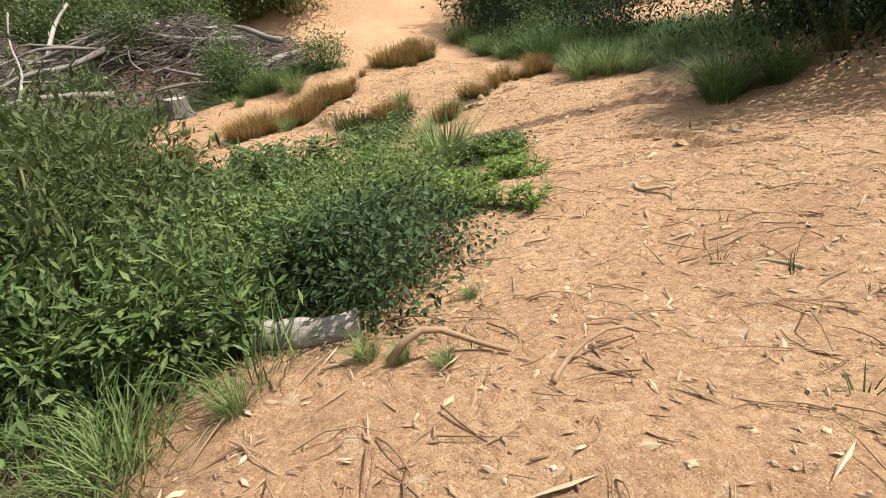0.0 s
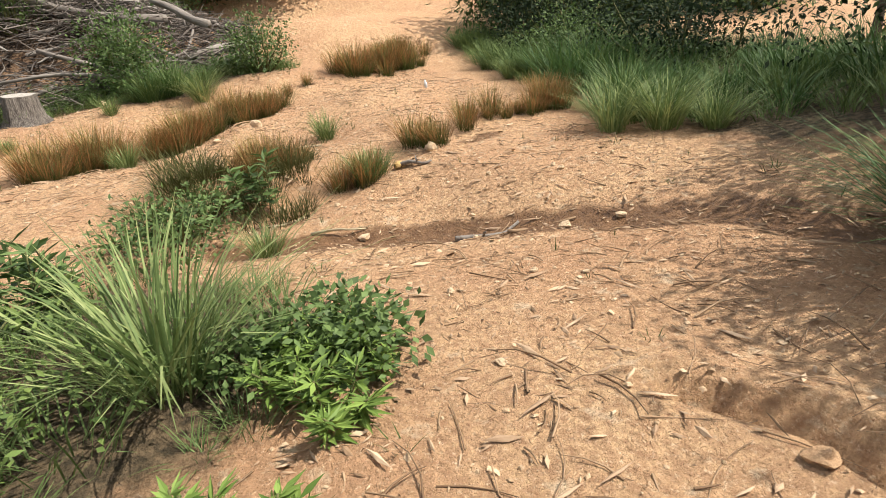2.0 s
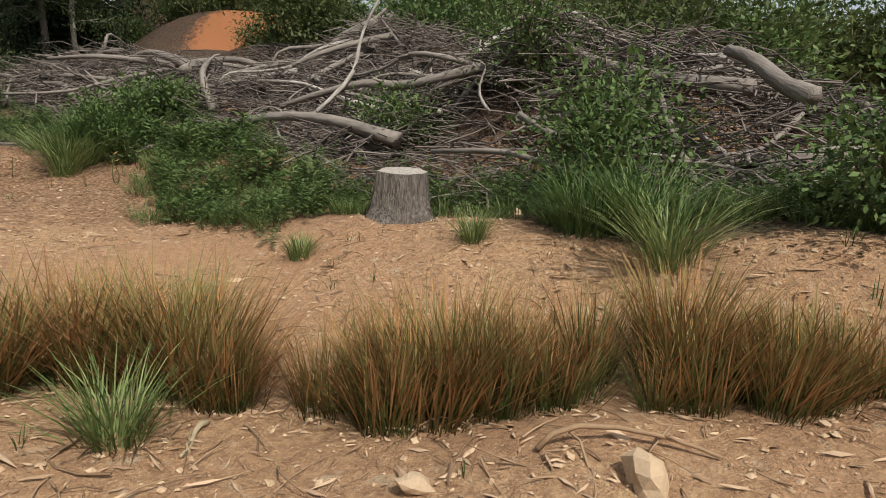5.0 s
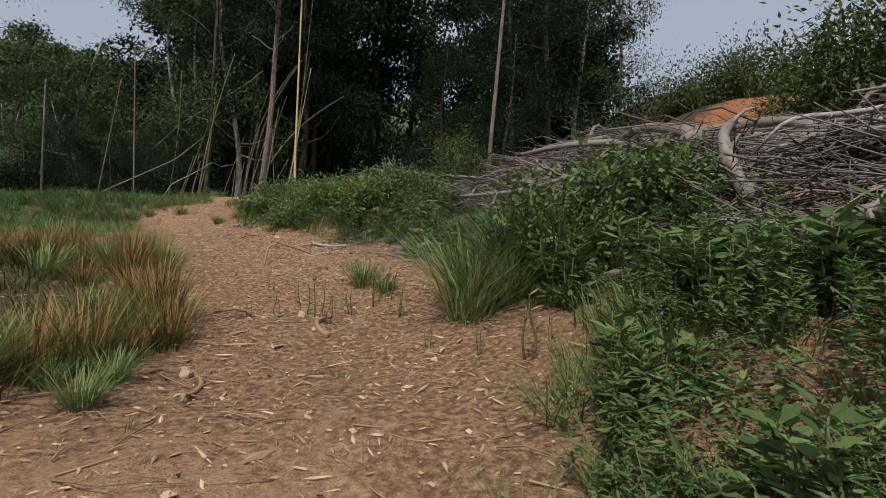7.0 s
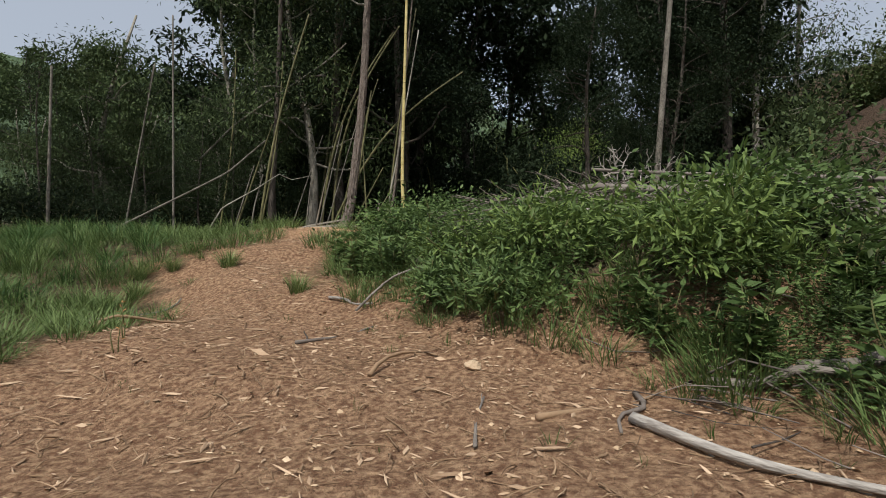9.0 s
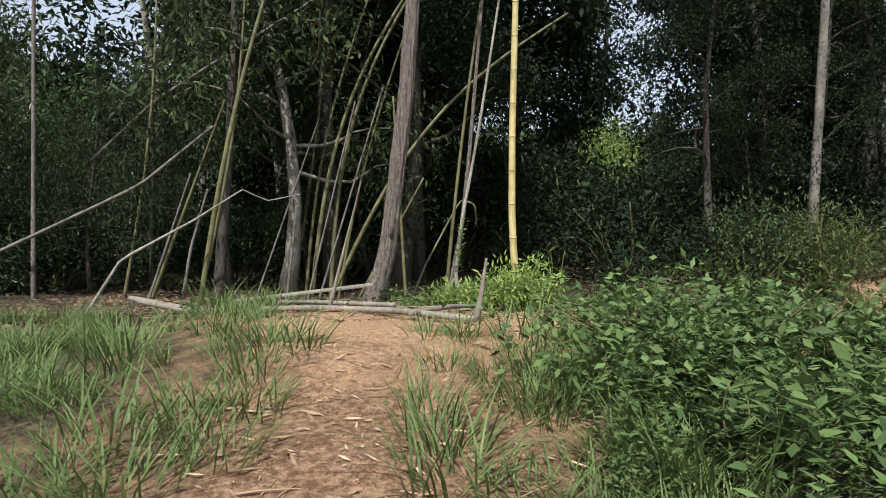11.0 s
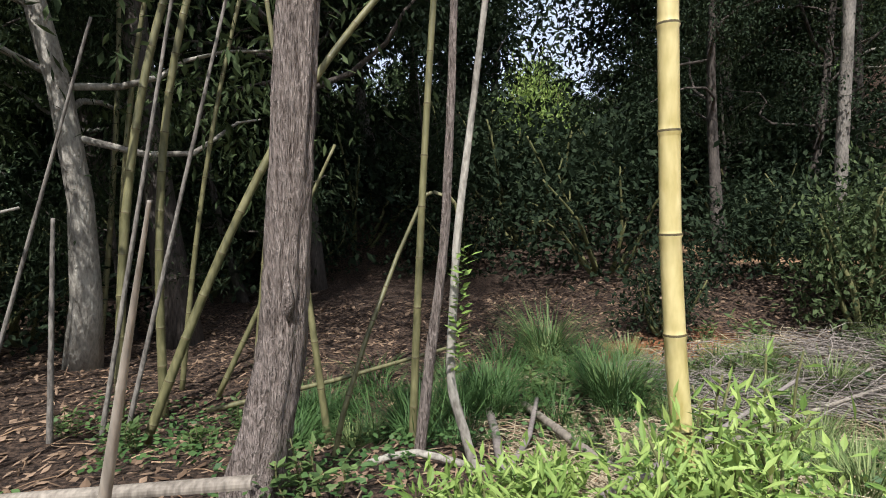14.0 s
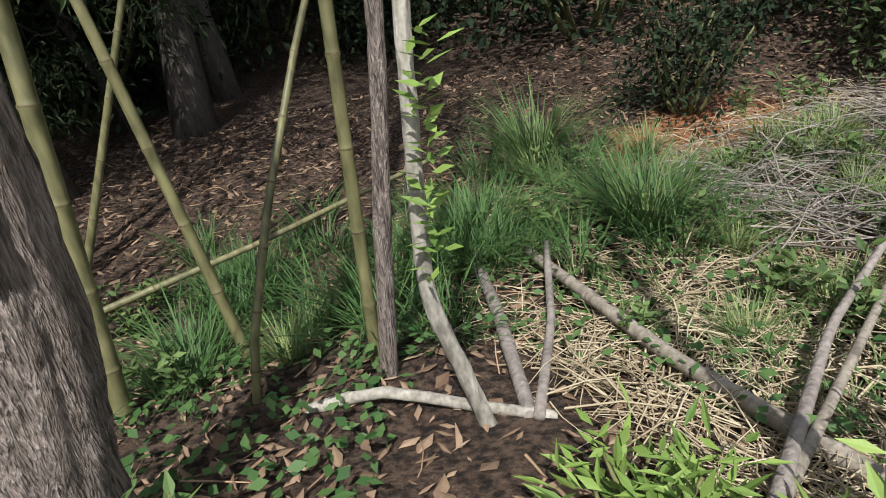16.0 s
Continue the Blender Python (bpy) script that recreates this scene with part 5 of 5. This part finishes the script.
bare_tree("slender brown sapling trunk in the hollow", [(-3.74, 15.15, -.05), (-3.66, 15.15, .54), (-3.58, 15.15, 1.05), (-3.53, 15.15, 1.8), (-3.45, 15.2, 3.2), (-3.3, 15.3, 6)], .028, .012, BARK)
thin = bare_tree("thin crooked pale grey sapling with fresh green shoot", [(-3.55, 14.75, .05), (-3.6, 14.8, .3), (-3.66, 14.82, .5), (-3.62, 14.85, .85), (-3.6, 14.87, 1.1), (-3.53, 14.9, 1.5), (-3.45, 14.9, 2.05), (-3.38, 14.9, 2.6), (-3.2, 15, 4)], .022, .01, BARK_PALE)
ps = np.array([(-.08 + .06 * (z - .5) + rng.normal(0, .012), .03 + rng.normal(0, .01), z) for z in np.linspace(.5, 1.0, 64)])
ds = np.array([(math.cos(a * 2.4), math.sin(a * 2.4), .45) for a in range(64)])
tagged(part("shoot", mesh_of("shoot", *leaves(ps, ds, .062, .021), WEED_BRIGHT), thin, "bright green leaf shoot on the thin trunk"), kind="stuff")
bare_tree("grey trunk in the shade of the grove", [(-6.46, 16.4, -.05), (-6.42, 16.4, 1.25), (-6.37, 16.4, 2.16), (-6.3, 16.4, 7)], .075, .04, BARK_DARK, "tree")
bare_tree("split weathered stub standing in the plants", [(-3.6, 13.28, .2), (-3.55, 13.3, .45), (-3.52, 13.3, .72)], .03, .008, DEADWOOD, "stub")
for line, r in (([(-8.03, 16.4, 1.7), (-7.27, 16.4, 2.47), (-5.3, 16.4, 3.82), (-4.9, 16.4, 4.2)], .022), ([(-9.8, 15.5, -.1), (-7.0, 15.5, 1.33), (-6.24, 15.5, 1.99)], .022), ([(-6.7, 15.9, -.05), (-6.6, 15.9, .7), (-6.43, 15.9, 1.36)], .02),
                ([(-6.95, 15.6, 0), (-6.5, 15.6, 1.5)], .015), ([(-5.2, 16, 0), (-4.5, 16, 2.6)], .014), ([(-5.3, 15.9, 0), (-4.8, 15.9, 2.4)], .014), ([(-5.5, 15.8, 0), (-5.4, 15.8, 1.2)], .016),
                ([(-10.2, 14.8, -.1), (-10.15, 14.8, 3.2)], .035), ([(-5.9, 15.9, 0), (-5.2, 15.9, 2.2)], .012), ([(2.1, 18.2, .8), (2.4, 18.3, 9.5)], .075), ([(-9.2, 15.6, 0), (-8.6, 15.6, 3.5)], .02), ([(-8.2, 15.7, 0), (-8.3, 15.7, 4.5)], .025)):
    bare_tree("bare grey pole leaning in the dark forest", line, r, r * .6, POLE_BARK, "bare_pole")

# dead standing stalks on the sand
dead = weed_kinds("dark dried weed stalk standing on the sand", [(-.5, 3.0), (-.15, 3.3)], .34, 7, .06, .012, RUSH, 2, "dead stalks", .03)
meadow("dead_stalk", "", "weed", dead, [(-.62, 3.12), (-.4, 2.85), (-.3, 3.15), (-.75, 2.95), (.25, 2.35), (.05, 3.0), (-.05, 3.4), (-1.9, -4.25), (-2.0, -4.35), (-1.85, -4.4), (-3.95, 7.6), (-4.1, 7.9), (-2.6, 3.9), (.7, 1.8), (.5, 2.1), (.85, 2.0)], "dead stalks", (.5, 1.1))



def dead_shrub(where, tall):
    """A leafless bush of forking bleached limbs."""
    ob = thing("dead_shrub", "leafless bleached dead shrub standing in the brush heap", "shrub", at(*where, .1))

    def fork(q, d, ln, r, deep):
        e = q + d / np.linalg.norm(d) * ln
        line = wander(q, e, 5, .09)
        part("limb", solid("limb", [tube(line, np.linspace(r, r * .6, 5), 5, False)], BLEACHED), ob)
        if deep:
            for _ in range(3):
                fork(line[rng.integers(2, 5)], d / np.linalg.norm(d) + rng.normal(0, .55, 3) + (0, 0, .1), ln * rng.uniform(.5, .8), r * .6, deep - 1)

    for _ in range(3):
        fork(np.zeros(3), np.array([0, 0, 1]) + rng.normal(0, .35, 3), tall * .42, .016, 3)


dead_shrub((-.5, 10.26), .95)
dead_shrub((.35, 9.6), .7)

# orange fungus on a stub, and bits on the sand
fung = thing("bracket_fungus", "orange bracket fungus on a stub among bright leaves", "fungus", (-3.5, 13.72, .32))
part("stub", solid("stub", [tube([(0, 0, -.1), (0, .02, .0)], [.035, .03], 8)], BARK_DARK), fung)
for k in range(5):
    az = 3.2 + k * .55
    c = np.array([math.cos(az) * .045, math.sin(az) * .045, -.03 + .008 * (k % 3)])
    part("bracket", solid("bracket", [tube([c, c + (0, 0, .006), c + (0, 0, .011)], [.016, .021, .008], 12)], FUNGUS), fung)


def rock_mesh(seed):
    bm = bmesh.new()
    bmesh.ops.create_icosphere(bm, subdivisions=2, radius=1)
    r = np.random.default_rng(seed)
    sc, ph = r.uniform(.55, 1, 3) * (1, 1, .7), r.uniform(0, 6, 6)
    for v in bm.verts:
        k = 1 + .16 * math.sin(3 * v.co.x + ph[0]) + .14 * math.sin(4 * v.co.y + ph[1]) + .12 * math.sin(5 * v.co.z + ph[2]) + .08 * r.normal()
        v.co = Vector((v.co.x * sc[0] * k, v.co.y * sc[1] * k, v.co.z * sc[2] * k))
    me = bpy.data.meshes.new("rock")
    bm.to_mesh(me)
    bm.free()
    me.materials.append(STONE)
    return me


ROCKS = [rock_mesh(k) for k in range(5)]
stone_spots = [(-3.6, -4.72, .05), (-.42, -3.79, .06), (-.05, -4.25, .09), (2.03, -2.35, .06), (-2.55, -5.55, .06), (-2.7, -5.3, .05), (-1.9, 7.3, .05), (-.6, 3.0, .035), (-.9, 1.9, .05), (-4.35, -5.75, .04), (-4.45, -6.05, .04)]
for x0, x1, y0, y1, n in ((-4.2, -.3, -7, -4.5, 70), (-1.5, 1.8, -5.6, -1.9, 60), (-9, -4, -6, -3.4, 20), (-1.8, 1, .5, 6, 20)):
    stone_spots += [(rng.uniform(x0, x1), rng.uniform(y0, y1), rng.uniform(.008, .026)) for _ in range(n)]
for k, (x, y, s) in enumerate(stone_spots):
    ob = tagged(new("stone", ROCKS[k % 5]), "pale yellow-brown stone lying on sand", "stone", "stones on the sand")
    ob.matrix_world = pose(*at(x, y, s * .3), rng.uniform(-20, 20), rng.uniform(-20, 20), rng.uniform(0, 360)) @ Matrix.Diagonal((s, s, s, 1))


for k, (x, y, s) in enumerate(((-6.81, -5.27, .10), (-6.68, -5.2, .07), (-6.5, -5.35, .05), (-7.05, -5.2, .06), (-6.3, -5.3, .045), (-7.3, -5.05, .05))):
    me = ROCKS[k % 5].copy()
    me.materials[0] = CLOD
    ob = tagged(new("clod", me), "dry clod of sandy soil beside the crack", "clod", "clods at the crack")
    ob.matrix_world = pose(*at(x, y, s * .1), rng.uniform(-20, 20), rng.uniform(-20, 20), rng.uniform(0, 360)) @ Matrix.Diagonal((s, s, s * .8, 1))


ochre = ROCKS[2].copy()
ochre.materials[0] = OCHRE
ob = tagged(new("stone", ochre), "yellow ochre rock at the rill's edge", "stone")
ob.matrix_world = pose(*at(-2.67, -5.24, .02), 5, 8, 40) @ Matrix.Diagonal((.08, .06, .05, 1))
litter_bag = tagged(new("plastic_scrap", solid("scrap", [tube([(0, 0, -.02), (.004, 0, .03), (.0, .006, .07), (0, .004, .085)], [.016, .02, .014, .006], 9)], PLASTIC)), "small white plastic scrap on the sand", "litter")
litter_bag.location = at(.0, -6.35, .01)


# ---- loose bits: wood chips, twigs, pebbles and fallen leaves ----
def flakes(spots, lo, hi, slim, lift=.006, tilt=.25):
    n = len(spots)
    x, y = np.array(spots).T
    z = height(x, y) + lift
    az, ln, tl = rng.uniform(0, 6.28, n), rng.uniform(lo, hi, n) * rng.uniform(.5, 1, n), rng.normal(0, tilt, n)
    d = np.stack([np.cos(az), np.sin(az), tl], 1) * ln[:, None] / 2
    s = np.stack([-np.sin(az), np.cos(az), rng.normal(0, .4, n)], 1) * (ln * slim * rng.uniform(.5, 1.5, n))[:, None] / 2
    c, up = np.stack([x, y, z], 1), np.array([0, 0, .004])
    v = np.stack([c - d, c + s * .9 - d * .2, c + d, c - s * .9 + d * .15, c - d * .4 + up, c + d * .5 + up], 1).reshape(-1, 3)
    f = np.array([[0, 1, 5, 4], [1, 2, 2, 5], [2, 3, 4, 5], [3, 0, 0, 4]])
    f = np.array([[0, 1, 4], [1, 5, 4], [1, 2, 5], [2, 3, 5], [3, 4, 5], [3, 0, 4]])
    return v, ((np.arange(n) * 6)[:, None, None] + f[None]).reshape(-1, 3)


def bare(x, y):
    return plants_near(np.array(x), np.array(y)) < .05


chips = spread(5200, -4.6, 1.2, -.5, 12.2, lambda x, y: abs(x - np.interp(y, [0, 4, 8, 12], [-.2, -1.6, -3.0, -4.2])) < np.interp(y, [0, 5, 9, 12], [1.6, 1.7, 1.3, .9]))
chips += spread(9000, -11, 2.5, -7, -1.2, bare)
tagged(new("wood_chips", mesh_of("wood_chips", *flakes(chips, .015, .085, .25), CHIP)), "pale brown wood chips strewn over the sand", "wood chips", kind="stuff")
strips = spread(520, -4.8, 1.4, -.5, 12.4, lambda x, y: abs(x - np.interp(y, [0, 4, 8, 12], [-.2, -1.6, -3.0, -4.2])) < 1.8) + spread(700, -11, 2.5, -7, -1.2, bare)
tagged(new("bark_strips", mesh_of("bark_strips", *flakes(strips, .09, .22, .13, .012, .06), CHIP)), "splintered strips of bark and wood on the sand", "wood chips", kind="stuff")
pebbles = spread(5000, -4.4, 2.2, -7, -1.6, bare) + spread(1500, -11, -4.4, -6.5, -1.8, bare) + spread(1200, -3, 1, -.5, 8, bare)
tagged(new("pebbles", mesh_of("pebbles", *flakes(pebbles, .010, .042, .8, .004, .1), STONE)), "small sandstone pebbles strewn over the sand", "pebbles", kind="stuff")
twig_spots = spread(3200, -11, 2, -7, -1.2, bare) + spread(1300, -4.6, 1, -.5, 12, bare) + spread(900, -7, 1, 13.2, 18, lambda x, y: True)
it = iter(twig_spots)
tagged(new("twigs", mesh_of("twigs", *brush_mesh(len(twig_spots), lambda: next(it), .06, .28, .0042, 4, .05, .008), TWIG_BROWN, True)), "thin dry twigs strewn over the ground", "twigs", kind="stuff")
fallen = spread(11000, -8, .5, 12.9, 19, lambda x, y: y > 13.1 + .3 * max(0, x + 3))
tagged(new("leaf_litter", mesh_of("leaf_litter", *flakes(fallen, .03, .10, .4, .01, .3), DRY_LEAF)), "brown fallen leaves covering the forest floor", "leaf litter", kind="stuff")
hay = spread(2600, -3.4, .4, 13.6, 16.4, lambda x, y: True) + spread(500, -4.6, -2.8, 13.5, 14.3, lambda x, y: True) + spread(1500, -3.3, -2.2, 13.9, 15.2, lambda x, y: True)
it2 = iter(hay)
tagged(new("dry_straw", mesh_of("dry_straw", *brush_mesh(len(hay), lambda: next(it2), .08, .4, .0035, 4, .12, .02), STRAW, True)), "dry straw and canes littering the forest edge", "straw", kind="stuff")
heap2 = spread(900, -2.2, .2, 14.9, 16.0, lambda x, y: True)
it3 = iter(heap2)
tagged(new("brushwood", mesh_of("brushwood", *brush_mesh(len(heap2), lambda: next(it3), .2, .7, .005, 4, .2, .08), TWIG_PALE, True)), "pile of thin grey twigs at the forest edge", "brushwood", kind="stuff")
carpet = spread(4600, -5.5, .8, 13.4, 16.6, lambda x, y: lattice(x, y, .7, 21) > .52 and not (x > -2.2 and y > 15.7))
px, py = np.array(carpet).T
cp = np.stack([px, py, height(px, py) + rng.uniform(.01, .10, len(px))], 1)
tagged(new("ground_ivy", mesh_of("ground_ivy", *leaves(cp, rng.normal(0, 1, cp.shape) * (1, 1, .2), .042, .025), GRASS_DARK)), "low green creeping leaves on the forest floor", "ground cover", kind="stuff")
lawn = spread(5200, -3.2, .8, 13.0, 15.4, lambda x, y: y > 13.3 + .1 * (x + 3) and x > -3.05)
lx, ly = np.array(lawn).T
lv, lf = blades(len(lawn), .001, .13, .006, .5, .4)
lv = (lv.reshape(-1, 8, 3) + np.stack([lx, ly, height(lx, ly)], 1)[:, None]).reshape(-1, 3)
tagged(new("short_grass", mesh_of("short_grass", lv, lf, GRASS)), "short light green grass at the forest edge", "grass", kind="stuff")
